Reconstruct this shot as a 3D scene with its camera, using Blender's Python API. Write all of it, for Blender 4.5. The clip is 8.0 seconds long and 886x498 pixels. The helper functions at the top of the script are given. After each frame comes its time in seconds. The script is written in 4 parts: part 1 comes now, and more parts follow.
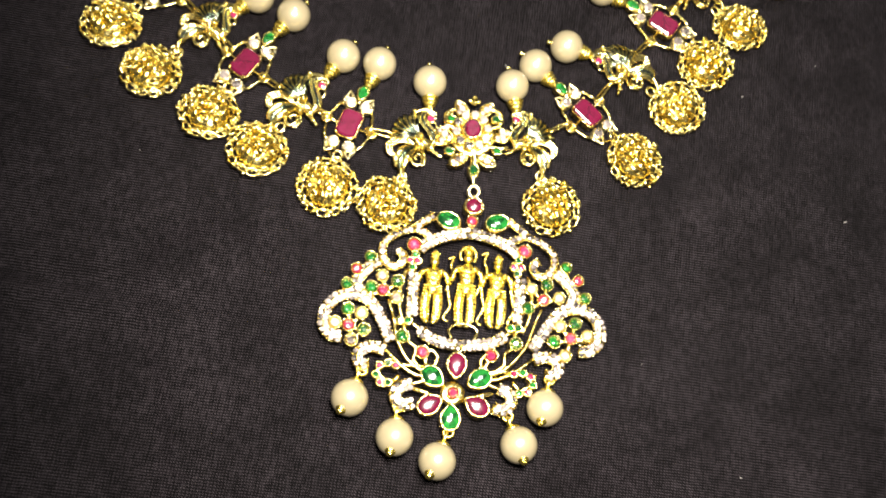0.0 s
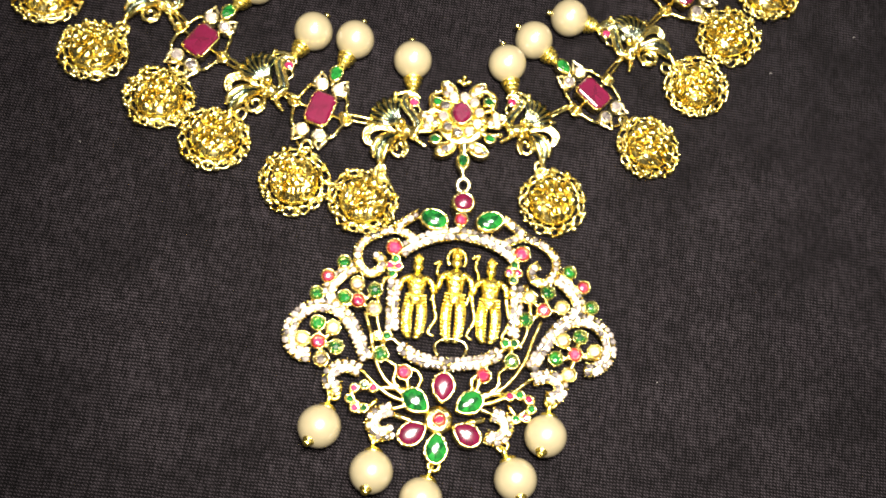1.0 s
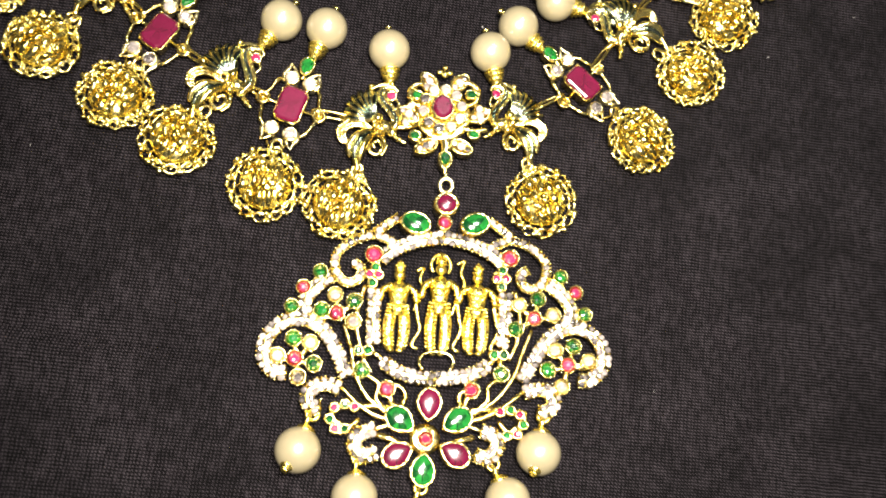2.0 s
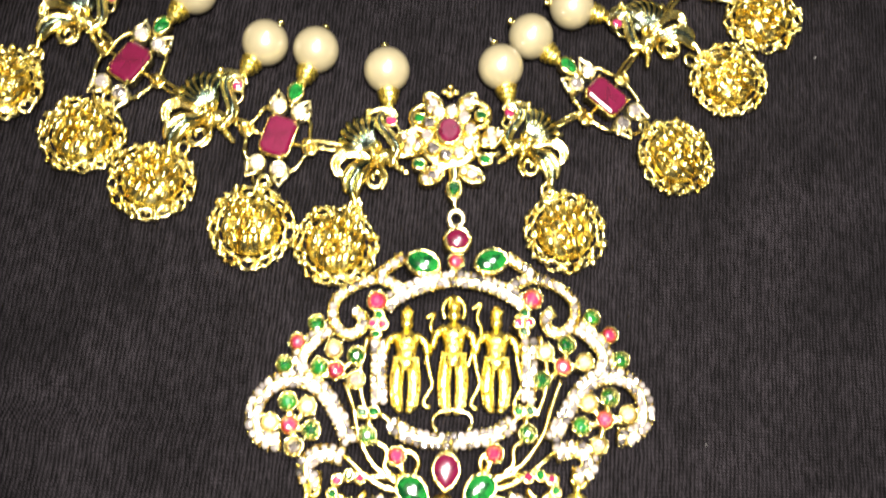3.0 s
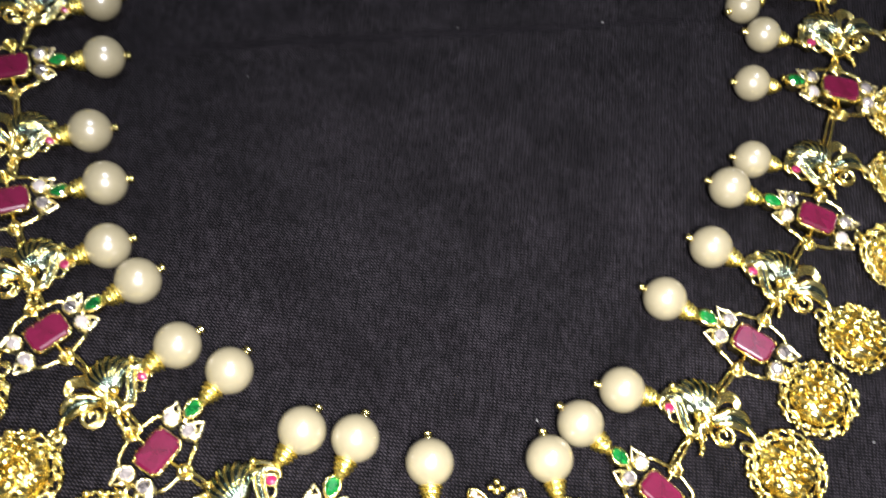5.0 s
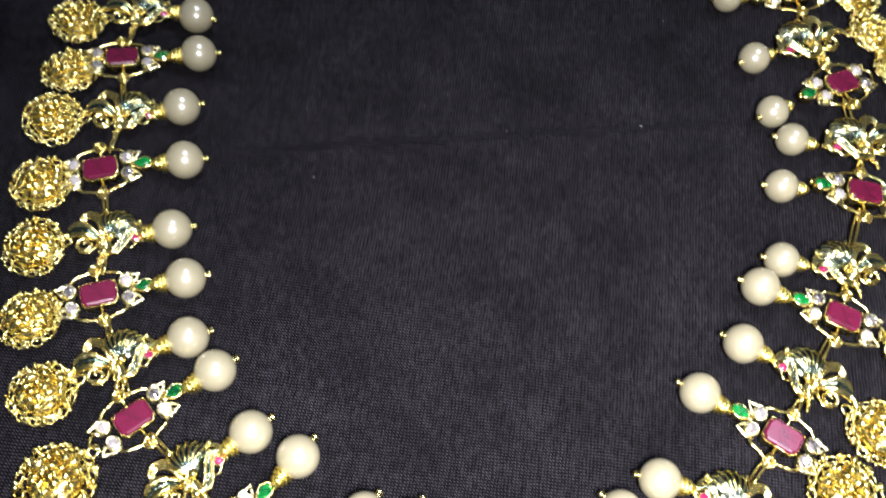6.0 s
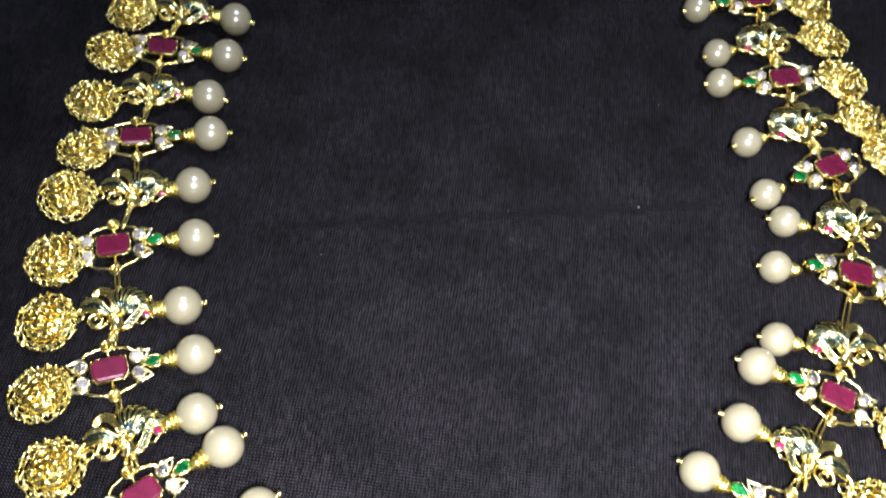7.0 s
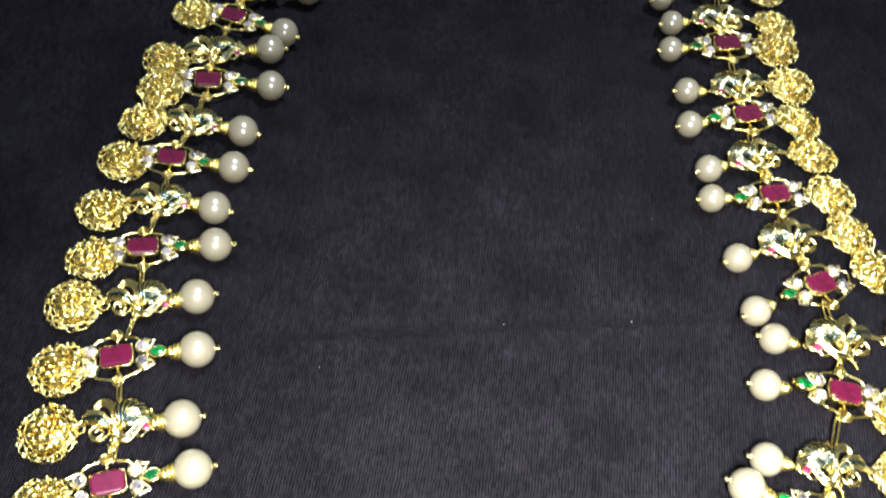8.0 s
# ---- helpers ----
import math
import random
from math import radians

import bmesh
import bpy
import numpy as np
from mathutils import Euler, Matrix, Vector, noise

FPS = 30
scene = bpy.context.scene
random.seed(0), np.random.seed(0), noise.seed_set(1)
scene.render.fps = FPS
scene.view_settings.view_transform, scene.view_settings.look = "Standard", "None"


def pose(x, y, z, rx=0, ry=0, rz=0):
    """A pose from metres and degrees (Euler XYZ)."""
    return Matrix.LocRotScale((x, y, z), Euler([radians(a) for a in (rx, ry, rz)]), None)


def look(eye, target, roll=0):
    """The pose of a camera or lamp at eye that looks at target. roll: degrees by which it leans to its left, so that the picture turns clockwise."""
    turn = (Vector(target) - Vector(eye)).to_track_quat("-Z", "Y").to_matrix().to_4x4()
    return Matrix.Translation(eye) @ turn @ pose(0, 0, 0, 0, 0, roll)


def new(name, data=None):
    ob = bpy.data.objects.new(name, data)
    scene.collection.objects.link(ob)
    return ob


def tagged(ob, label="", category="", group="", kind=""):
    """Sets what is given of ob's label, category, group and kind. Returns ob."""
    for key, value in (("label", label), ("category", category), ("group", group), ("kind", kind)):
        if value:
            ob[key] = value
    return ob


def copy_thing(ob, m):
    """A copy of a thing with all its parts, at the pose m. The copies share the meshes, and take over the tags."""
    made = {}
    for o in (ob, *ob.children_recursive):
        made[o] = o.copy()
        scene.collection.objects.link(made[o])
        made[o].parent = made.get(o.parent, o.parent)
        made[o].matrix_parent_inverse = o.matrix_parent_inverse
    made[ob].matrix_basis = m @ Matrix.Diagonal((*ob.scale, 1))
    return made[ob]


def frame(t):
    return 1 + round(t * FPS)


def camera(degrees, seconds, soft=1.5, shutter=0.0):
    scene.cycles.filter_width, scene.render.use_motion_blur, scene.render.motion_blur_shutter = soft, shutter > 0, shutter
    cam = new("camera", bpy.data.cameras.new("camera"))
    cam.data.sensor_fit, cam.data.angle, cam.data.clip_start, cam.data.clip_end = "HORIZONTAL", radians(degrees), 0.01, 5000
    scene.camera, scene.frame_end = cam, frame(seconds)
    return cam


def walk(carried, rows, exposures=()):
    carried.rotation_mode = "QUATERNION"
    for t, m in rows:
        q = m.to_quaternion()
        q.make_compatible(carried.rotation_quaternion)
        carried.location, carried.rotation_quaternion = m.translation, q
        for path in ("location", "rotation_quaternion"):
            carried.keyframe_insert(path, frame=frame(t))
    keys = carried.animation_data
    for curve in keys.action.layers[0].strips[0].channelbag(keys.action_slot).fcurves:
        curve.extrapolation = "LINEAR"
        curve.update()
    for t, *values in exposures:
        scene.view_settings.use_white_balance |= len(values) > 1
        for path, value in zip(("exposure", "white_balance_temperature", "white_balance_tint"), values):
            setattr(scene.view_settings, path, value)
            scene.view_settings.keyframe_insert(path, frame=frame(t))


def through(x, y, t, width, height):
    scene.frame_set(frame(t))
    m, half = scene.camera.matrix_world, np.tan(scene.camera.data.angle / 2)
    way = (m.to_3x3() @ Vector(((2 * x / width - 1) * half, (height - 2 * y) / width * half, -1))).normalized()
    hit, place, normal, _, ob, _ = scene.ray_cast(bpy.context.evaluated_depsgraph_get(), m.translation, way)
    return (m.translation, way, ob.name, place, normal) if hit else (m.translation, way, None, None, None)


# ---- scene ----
cam = camera(50.12, 8.0, soft=1.8, shutter=0.6)
# seconds, eye in metres, turn in degrees
PATH = [
    (0, -0.01862, -0.07919, 0.16368, 18.504, -6.978, 4.688),
    (0.5, -0.01708, -0.06906, 0.15243, 16.144, -6.992, 4.191),
    (1, -0.01272, -0.06862, 0.14424, 17.495, -6.126, 4.456),
    (1.5, -0.01118, -0.06907, 0.14088, 17.646, -6.094, 4.332),
    (1.7, -0.01386, -0.06327, 0.14103, 15.033, -7.457, 3.899),
    (2.8, -0.01199, -0.05628, 0.11875, 17.055, -5.618, 1.286),
    (3, -0.00931, -0.05310, 0.12149, 17.229, -4.711, 1.218),
    (3.5, -0.00985, -0.04140, 0.11692, 17.262, -5.363, 0.647),
    (3.8, -0.01146, -0.03968, 0.12181, 19.523, -6.048, 0.516),
    (4, -0.00951, -0.03444, 0.11961, 20.156, -4.794, 0.842),
    (4.5, -0.01206, -0.02215, 0.12141, 22.841, -5.976, 0.998),
    (5, -0.01892, -0.02018, 0.12606, 26.024, -6.113, 2.311),
    (5.2, -0.02006, -0.01987, 0.12831, 26.559, -5.416, 2.509),
    (6.3, -0.02612, -0.01801, 0.14179, 29.471, -5.179, 3.911),
    (6.5, -0.02692, -0.01880, 0.14190, 30.345, -5.558, 3.731),
    (7, -0.02774, -0.01795, 0.14445, 32.082, -5.941, 3.796),
    (7.5, -0.02751, -0.01564, 0.14985, 33.960, -6.129, 4.141),
    (8, -0.02798, -0.01267, 0.15311, 35.875, -6.316, 4.655),
]
EXPOSURES = [(0.0, -0.12, 7150, 17), (3.0, -0.18, 6850, 15), (3.6, -0.18, 6550, 13), (4.0, -0.22, 6300, 14), (4.5, -0.24, 6100, 16), (5.0, -0.06, 6000, 18), (6.5, 0.32, 5650, 18), (7.5, 0.62, 5650, 16), (8.0, 0.95, 5700, 16)]
walk(cam, [(t, pose(x, y, z, rx, ry, rz)) for t, x, y, z, rx, ry, rz in PATH], EXPOSURES)

# ---------------------------------------------------------------- light
world = bpy.data.worlds.new("dim_room")
scene.world = world
world.use_nodes = True
world.node_tree.nodes["Background"].inputs["Color"].default_value = (0.80, 0.90, 1.0, 1)
world.node_tree.nodes["Background"].inputs["Strength"].default_value = 0.07


def lamp(name, kind, energy, colour, place, target, size):
    data = bpy.data.lights.new(name, kind)
    data.energy, data.color = energy, colour
    if kind == "AREA":
        data.shape, data.size = "DISK", size
    else:
        data.shadow_soft_size = size
    if kind == "SPOT":
        data.spot_size, data.spot_blend = radians(94), 1.0
    ob = new(name, data)
    ob.matrix_world = look(place, target)
    return ob


# the small white lamp held beside the camera
lamp("hand_lamp", "SPOT", 7.0, (1.0, 0.95, 0.88), (-0.006, -0.046, 0.172), (0.026, -0.006, 0), 0.019)
# the ceiling light of the room
lamp("ceiling_lamp", "AREA", 15.0, (0.90, 0.95, 1.0), (0.24, 0.30, 1.5), (0, 0.05, 0), 0.26)

# ---------------------------------------------------------------- materials


def material(name):
    m = bpy.data.materials.new(name)
    m.use_nodes = True
    t = m.node_tree
    return m, t, t.nodes["Principled BSDF"]


def link(t, a, i, b, j):
    t.links.new(a.outputs[i], b.inputs[j])


def node(t, kind, **values):
    n = t.nodes.new(kind)
    for k, v in values.items():
        n.inputs[k].default_value = v
    return n


def ramp(t, stops):
    n = t.nodes.new("ShaderNodeValToRGB")
    e = n.color_ramp.elements
    while len(e) < len(stops):
        e.new(0.5)
    for s, (p, c) in zip(e, stops):
        s.position, s.color = p, (*c, 1)
    return n


def metal(name, light, dark, rough, relief, grain=1600.0):
    m, t, b = material(name)
    at = t.nodes.new("ShaderNodeTexCoord")
    fine = node(t, "ShaderNodeTexNoise", Scale=grain, Detail=3.0)
    wide = node(t, "ShaderNodeTexNoise", Scale=grain / 6, Detail=2.0)
    link(t, at, "Object", fine, "Vector")
    link(t, at, "Object", wide, "Vector")
    tone = ramp(t, [(0.35, dark), (0.62, light)])
    link(t, wide, "Fac", tone, "Fac")
    link(t, tone, "Color", b, "Base Color")
    gloss = ramp(t, [(0.3, (rough * 0.7,) * 3), (0.7, (rough * 1.5,) * 3)])
    link(t, fine, "Fac", gloss, "Fac")
    link(t, gloss, "Color", b, "Roughness")
    bump = node(t, "ShaderNodeBump", Strength=relief, Distance=0.0002)
    lumps = node(t, "ShaderNodeTexNoise", Scale=grain / 2.2, Detail=1.0)
    link(t, at, "Object", lumps, "Vector")
    height = t.nodes.new("ShaderNodeMath")
    height.operation = "MULTIPLY_ADD"
    height.inputs[1].default_value = 2.2
    link(t, lumps, "Fac", height, 0)
    link(t, fine, "Fac", height, 2)
    link(t, height, "Value", bump, "Height")
    link(t, bump, "Normal", b, "Normal")
    b.inputs["Metallic"].default_value = 1.0
    return m


GOLD = metal("polished_gold", (1.0, 0.87, 0.36), (0.78, 0.60, 0.15), 0.18, 0.3)
WORN_GOLD = metal("granulated_gold", (1.0, 0.89, 0.38), (0.76, 0.58, 0.13), 0.19, 0.3, 2200.0)
FIGURE_GOLD = metal("cast_gold", (1.0, 0.83, 0.22), (0.86, 0.64, 0.10), 0.27, 0.5, 2400.0)
PALE_GOLD = metal("rhodium_gold", (0.97, 0.88, 0.50), (0.88, 0.72, 0.28), 0.25, 0.4)
DARK = metal("dark_enamel", (0.33, 0.38, 0.27), (0.05, 0.085, 0.065), 0.19, 0.35)


def stone(name, deep, light, rough=0.13, ior=1.77, through=0.0, mirror=0.0, spread=0.35):
    m, t, b = material(name)
    at = t.nodes.new("ShaderNodeTexCoord")
    cloud = node(t, "ShaderNodeTexNoise", Scale=500.0, Detail=2.0)
    link(t, at, "Object", cloud, "Vector")
    # hard-edged cells put the bright and dark of facet reflections into the colour
    facet_glints = node(t, "ShaderNodeTexVoronoi", Scale=850.0)
    link(t, at, "Object", facet_glints, "Vector")
    facet = t.nodes.new("ShaderNodeMath")
    facet.operation = "MULTIPLY_ADD"
    facet.inputs[1].default_value = 0.6
    link(t, facet_glints, "Color", facet, 0)
    each = t.nodes.new("ShaderNodeObjectInfo")
    add = t.nodes.new("ShaderNodeMath")
    add.operation = "MULTIPLY_ADD"
    add.inputs[1].default_value, add.inputs[2].default_value = spread, -0.22
    link(t, each, "Random", add, 0)
    link(t, add, "Value", facet, 2)
    mix = t.nodes.new("ShaderNodeMath")
    mix.operation = "ADD"
    link(t, cloud, "Fac", mix, 0)
    link(t, facet, "Value", mix, 1)
    tone = ramp(t, [(0.35, deep), (0.95, light)])
    link(t, mix, "Value", tone, "Fac")
    link(t, tone, "Color", b, "Base Color")
    b.inputs["Roughness"].default_value = rough
    b.inputs["IOR"].default_value = ior
    b.inputs["Transmission Weight"].default_value = through
    b.inputs["Metallic"].default_value = mirror
    b.inputs["Coat Weight"].default_value = 0.12
    b.inputs["Coat Roughness"].default_value = 0.05
    return m


RUBY = stone("ruby", (0.060, 0.002, 0.012), (0.096, 0.003, 0.022), 0.22)
PINK = stone("pink_ruby", (0.17, 0.008, 0.040), (0.33, 0.035, 0.10))
EMERALD = stone("emerald", (0.0, 0.026, 0.005), (0.006, 0.16, 0.024))
# sparkle put into the colour: tones run from near black to pale
CRYSTAL = stone("clear_crystal", (0.05, 0.045, 0.04), (0.70, 0.635, 0.58), 0.10, 2.4, 0.0, 0.5, 0.8)


def pearl_material():
    m, t, b = material("cream_pearl")
    at = t.nodes.new("ShaderNodeTexCoord")
    cloud = node(t, "ShaderNodeTexNoise", Scale=260.0, Detail=3.0)
    link(t, at, "Object", cloud, "Vector")
    tone = ramp(t, [(0.3, (0.238, 0.220, 0.139)), (0.7, (0.288, 0.267, 0.174))])
    link(t, cloud, "Fac", tone, "Fac")
    link(t, tone, "Color", b, "Base Color")
    b.inputs["Roughness"].default_value = 0.36
    b.inputs["Specular IOR Level"].default_value = 0.5
    b.inputs["Metallic"].default_value = 0.05
    b.inputs["Coat Weight"].default_value = 1.0
    b.inputs["Coat IOR"].default_value = 1.8
    b.inputs["Coat Roughness"].default_value = 0.22
    b.inputs["Coat Tint"].default_value = (1.0, 0.97, 0.92, 1)
    return m


PEARL = pearl_material()


def cloth_material():
    m, t, b = material("black_twill")
    at = t.nodes.new("ShaderNodeTexCoord")
    heights = []
    for angle, scale in ((-88, 640.0), (-44, 860.0)):
        turn = node(t, "ShaderNodeMapping", Rotation=(0, 0, radians(angle)))
        link(t, at, "Object", turn, "Vector")
        wave = node(t, "ShaderNodeTexWave", Scale=scale, Distortion=2.6, Detail=3.0)
        wave.inputs["Detail Scale"].default_value = 0.5
        link(t, turn, "Vector", wave, "Vector")
        heights.append(wave)
    both = t.nodes.new("ShaderNodeMath")
    both.operation = "MULTIPLY"
    link(t, heights[1], "Fac", both, 0)
    link(t, heights[0], "Fac", both, 1)
    fuzz = node(t, "ShaderNodeTexNoise", Scale=1500.0, Detail=4.0)
    patch = node(t, "ShaderNodeTexNoise", Scale=60.0, Detail=6.0, Roughness=0.72)
    long = node(t, "ShaderNodeMapping", Rotation=(0, 0, radians(-6)), Scale=(1.0, 0.45, 1.0))
    link(t, at, "Object", long, "Vector")
    link(t, long, "Vector", fuzz, "Vector")
    link(t, at, "Object", patch, "Vector")
    blend = t.nodes.new("ShaderNodeMath")
    blend.operation = "MULTIPLY_ADD"
    blend.inputs[1].default_value = 1.0
    link(t, fuzz, "Fac", blend, 0)
    link(t, both, "Value", blend, 2)
    tone = ramp(t, [(0.25, (0.0005, 0.0005, 0.0006)), (0.41, (0.0054, 0.0049, 0.0057)), (0.67, (0.039, 0.0343, 0.0391))])
    half = t.nodes.new("ShaderNodeMath")
    half.operation = "MULTIPLY"
    half.inputs[1].default_value = 0.5
    link(t, blend, "Value", half, 0)
    link(t, half, "Value", tone, "Fac")
    wear = ramp(t, [(0.3, (0.45, 0.45, 0.46)), (0.7, (1.5, 1.48, 1.48))])
    link(t, patch, "Fac", wear, "Fac")
    mul = t.nodes.new("ShaderNodeMix")
    mul.data_type, mul.blend_type = "RGBA", "MULTIPLY"
    mul.inputs[0].default_value = 1.0
    t.links.new(tone.outputs["Color"], mul.inputs[6])
    t.links.new(wear.outputs["Color"], mul.inputs[7])
    t.links.new(mul.outputs[2], b.inputs["Base Color"])
    b.inputs["Roughness"].default_value = 0.8
    b.inputs["Specular IOR Level"].default_value = 0.07
    bump = node(t, "ShaderNodeBump", Strength=0.9, Distance=0.00025)
    link(t, blend, "Value", bump, "Height")
    link(t, bump, "Normal", b, "Normal")
    return m


CLOTH = cloth_material()
LINT, _t, _b = material("white_lint")
_b.inputs["Base Color"].default_value = (0.22, 0.22, 0.21, 1)
_b.inputs["Roughness"].default_value = 0.9

# ---------------------------------------------------------------- shapes (in millimetres)


def smooth_line(points, closed=False, steps=5):
    """A soft curve through the points."""
    p = [Vector(q) for q in points]
    n = len(p)
    out = []
    for i in range(n if closed else n - 1):
        if closed:
            a, b, c, d = (p[(i + k) % n] for k in (-1, 0, 1, 2))
        else:
            a, b, c, d = p[max(i - 1, 0)], p[i], p[i + 1], p[min(i + 2, n - 1)]
        for s in range(steps):
            u = s / steps
            out.append(0.5 * (2 * b + (c - a) * u + (2 * a - 5 * b + 4 * c - d) * u * u + (3 * b - a - 3 * c + d) * u ** 3))
    if not closed:
        out.append(p[-1])
    return out


class Shape:
    def __init__(self):
        self.v, self.f, self.s = [], [], []

    def add(self, verts, faces, soft=True):
        k = len(self.v)
        self.v += [tuple(q) for q in verts]
        self.f += [tuple(i + k for i in f) for f in faces]
        self.s += [soft] * len(faces)
        return self

    def tube(self, points, r, n=7, closed=False, steps=5, flat=1.0):
        """A round wire along the points; r may vary along it; flat squeezes it in height."""
        line = smooth_line(points, closed, steps)
        m = len(line)
        radii = [float(w) for w in np.interp(np.linspace(0, 1, m), np.linspace(0, 1, len(r)), r)] if isinstance(r, (list, tuple)) else [r] * m
        verts, faces = [], []
        for i, q in enumerate(line):
            ahead = (line[(i + 1) % m] - line[i - 1]) if closed else (line[min(i + 1, m - 1)] - line[max(i - 1, 0)])
            ahead.normalize()
            up = Vector((0, 0, 1)) if abs(ahead.z) < 0.95 else Vector((0, 1, 0))
            side = ahead.cross(up).normalized()
            up = side.cross(ahead)
            for k in range(n):
                a = 2 * math.pi * k / n
                verts.append(q + radii[i] * (math.cos(a) * side + flat * math.sin(a) * up))
        for i in range(m if closed else m - 1):
            j = (i + 1) % m
            for k in range(n):
                l = (k + 1) % n
                faces.append((i * n + k, i * n + l, j * n + l, j * n + k))
        if not closed:
            faces += [tuple(range(n))[::-1], tuple(range((m - 1) * n, m * n))]
        return self.add(verts, faces)

    def ball(self, c, r, nu=8, nv=5):
        rx, ry, rz = r if isinstance(r, (list, tuple)) else (r, r, r)
        verts, faces = [(c[0], c[1], c[2] - rz)], []
        for i in range(1, nv):
            b = math.pi * i / nv - math.pi / 2
            for k in range(nu):
                a = 2 * math.pi * k / nu
                verts.append((c[0] + rx * math.cos(b) * math.cos(a), c[1] + ry * math.cos(b) * math.sin(a), c[2] + rz * math.sin(b)))
        verts.append((c[0], c[1], c[2] + rz))
        last = len(verts) - 1
        for k in range(nu):
            l = (k + 1) % nu
            faces.append((0, 1 + l, 1 + k))
            for i in range(nv - 2):
                faces.append((1 + i * nu + k, 1 + i * nu + l, 1 + (i + 1) * nu + l, 1 + (i + 1) * nu + k))
            faces.append((last, 1 + (nv - 2) * nu + k, 1 + (nv - 2) * nu + l))
        return self.add(verts, faces)

    def loft(self, outline, profile, at=(0, 0, 0), soft=True, hole=False):
        """Rings of the outline, each grown by its offset and lifted to its height; closed at both ends unless it is a ring."""
        n = len(outline)
        p = [Vector(q) for q in outline]
        out = []
        for i in range(n):
            d = (p[(i + 1) % n] - p[i - 1]).normalized()
            out.append(Vector((d.y, -d.x)))
        verts, faces = [], []
        for grow, z in profile:
            for q, d in zip(p, out):
                w = q + d * grow
                verts.append((at[0] + w.x, at[1] + w.y, at[2] + z))
        m = len(profile)
        for i in range(m if hole else m - 1):
            j = (i + 1) % m
            for k in range(n):
                l = (k + 1) % n
                faces.append((i * n + k, i * n + l, j * n + l, j * n + k))
        if not hole:
            faces += [tuple(range(n))[::-1], tuple(range((m - 1) * n, m * n))]
        return self.add(verts, faces, soft)

    def lathe(self, profile, start, way, n=12, soft=True):
        """Turned round the line from start along way; the profile gives distance along it and radius."""
        way = Vector(way).normalized()
        side = way.cross(Vector((0, 0, 1)) if abs(way.z) < 0.9 else Vector((1, 0, 0))).normalized()
        up = side.cross(way)
        verts, faces = [], []
        for d, r in profile:
            for k in range(n):
                a = 2 * math.pi * k / n
                verts.append(Vector(start) + way * d + r * (math.cos(a) * side + math.sin(a) * up))
        for i in range(len(profile) - 1):
            for k in range(n):
                l = (k + 1) % n
                faces.append((i * n + k, i * n + l, (i + 1) * n + l, (i + 1) * n + k))
        faces += [tuple(range(n))[::-1], tuple(range((len(profile) - 1) * n, len(profile) * n))]
        return self.add(verts, faces, soft)

    def mirrored(self, side):
        if side > 0:
            return self
        self.v = [(-x, y, z) for x, y, z in self.v]
        self.f = [f[::-1] for f in self.f]
        return self

    def mesh(self, name, mat):
        data = bpy.data.meshes.new(name)
        data.from_pydata([(x * 0.001, y * 0.001, z * 0.001) for x, y, z in self.v], [], self.f)
        data.polygons.foreach_set("use_smooth", self.s)
        bm = bmesh.new()
        bm.from_mesh(data)
        bmesh.ops.recalc_face_normals(bm, faces=bm.faces)
        bm.to_mesh(data)
        bm.free()
        data.materials.append(mat)
        return data


def circle(r, n=12):
    return oval(r, r, n)


def oval(a, b, n=14):
    return [(a * math.cos(2 * math.pi * k / n), b * math.sin(2 * math.pi * k / n)) for k in range(n)]


def pear(w, h, n=16, turn=0.0):
    """A drop with its point at +y, turned by degrees."""
    out = []
    for k in range(n):
        a = 2 * math.pi * k / n - math.pi / 2
        y = math.sin(a)
        x = math.cos(a) * (1 - 0.36 * max(0, y + 0.1) ** 1.4)
        out.append((w * x, h * y))
    return turned(out, turn)


def leaf(w, h, n=14, turn=0.0):
    out = []
    for k in range(n):
        a = 2 * math.pi * k / n
        out.append((w * math.cos(a) * abs(math.cos(a)) ** 0.4, h * math.sin(a)))
    return turned(out, turn)


def octagon(w, h, c):
    return [(w, -h + c), (w, h - c), (w - c, h), (-w + c, h), (-w, h - c), (-w, -h + c), (-w + c, -h), (w - c, -h)]


def turned(outline, degrees):
    c, s = math.cos(radians(degrees)), math.sin(radians(degrees))
    return [(c * x - s * y, s * x + c * y) for x, y in outline]


def thing(name, label, category, group=""):
    return tagged(new(name), label, category, group)


def part(name, shape, mat, parent, label="", place=(0, 0, 0), data=None, turn=0.0, tip=(0.0, 0.0), kind=""):
    """One mesh part under its thing, at a place in the thing's own millimetres."""
    ob = new(name, data or shape.mesh(name, mat))
    ob.parent = parent
    ob.matrix_basis = pose(place[0] * 0.001, place[1] * 0.001, place[2] * 0.001, tip[0], tip[1], turn)
    tagged(ob, label, kind=kind)
    return ob


CUTS, TIPS = {}, random.Random(5)


def gem_mesh(name, key, outline, size, mat):
    """A cut stone: girdle, sloped facets and a flat table."""
    if key not in CUTS:
        s = Shape()
        s.loft(outline, [(-0.30 * size, -0.45 * size), (0, 0.0), (-0.02 * size, 0.10 * size), (-0.22 * size, 0.30 * size), (-0.42 * size, 0.42 * size)], soft=False)
        CUTS[key] = s.mesh(name, mat)
    return CUTS[key]


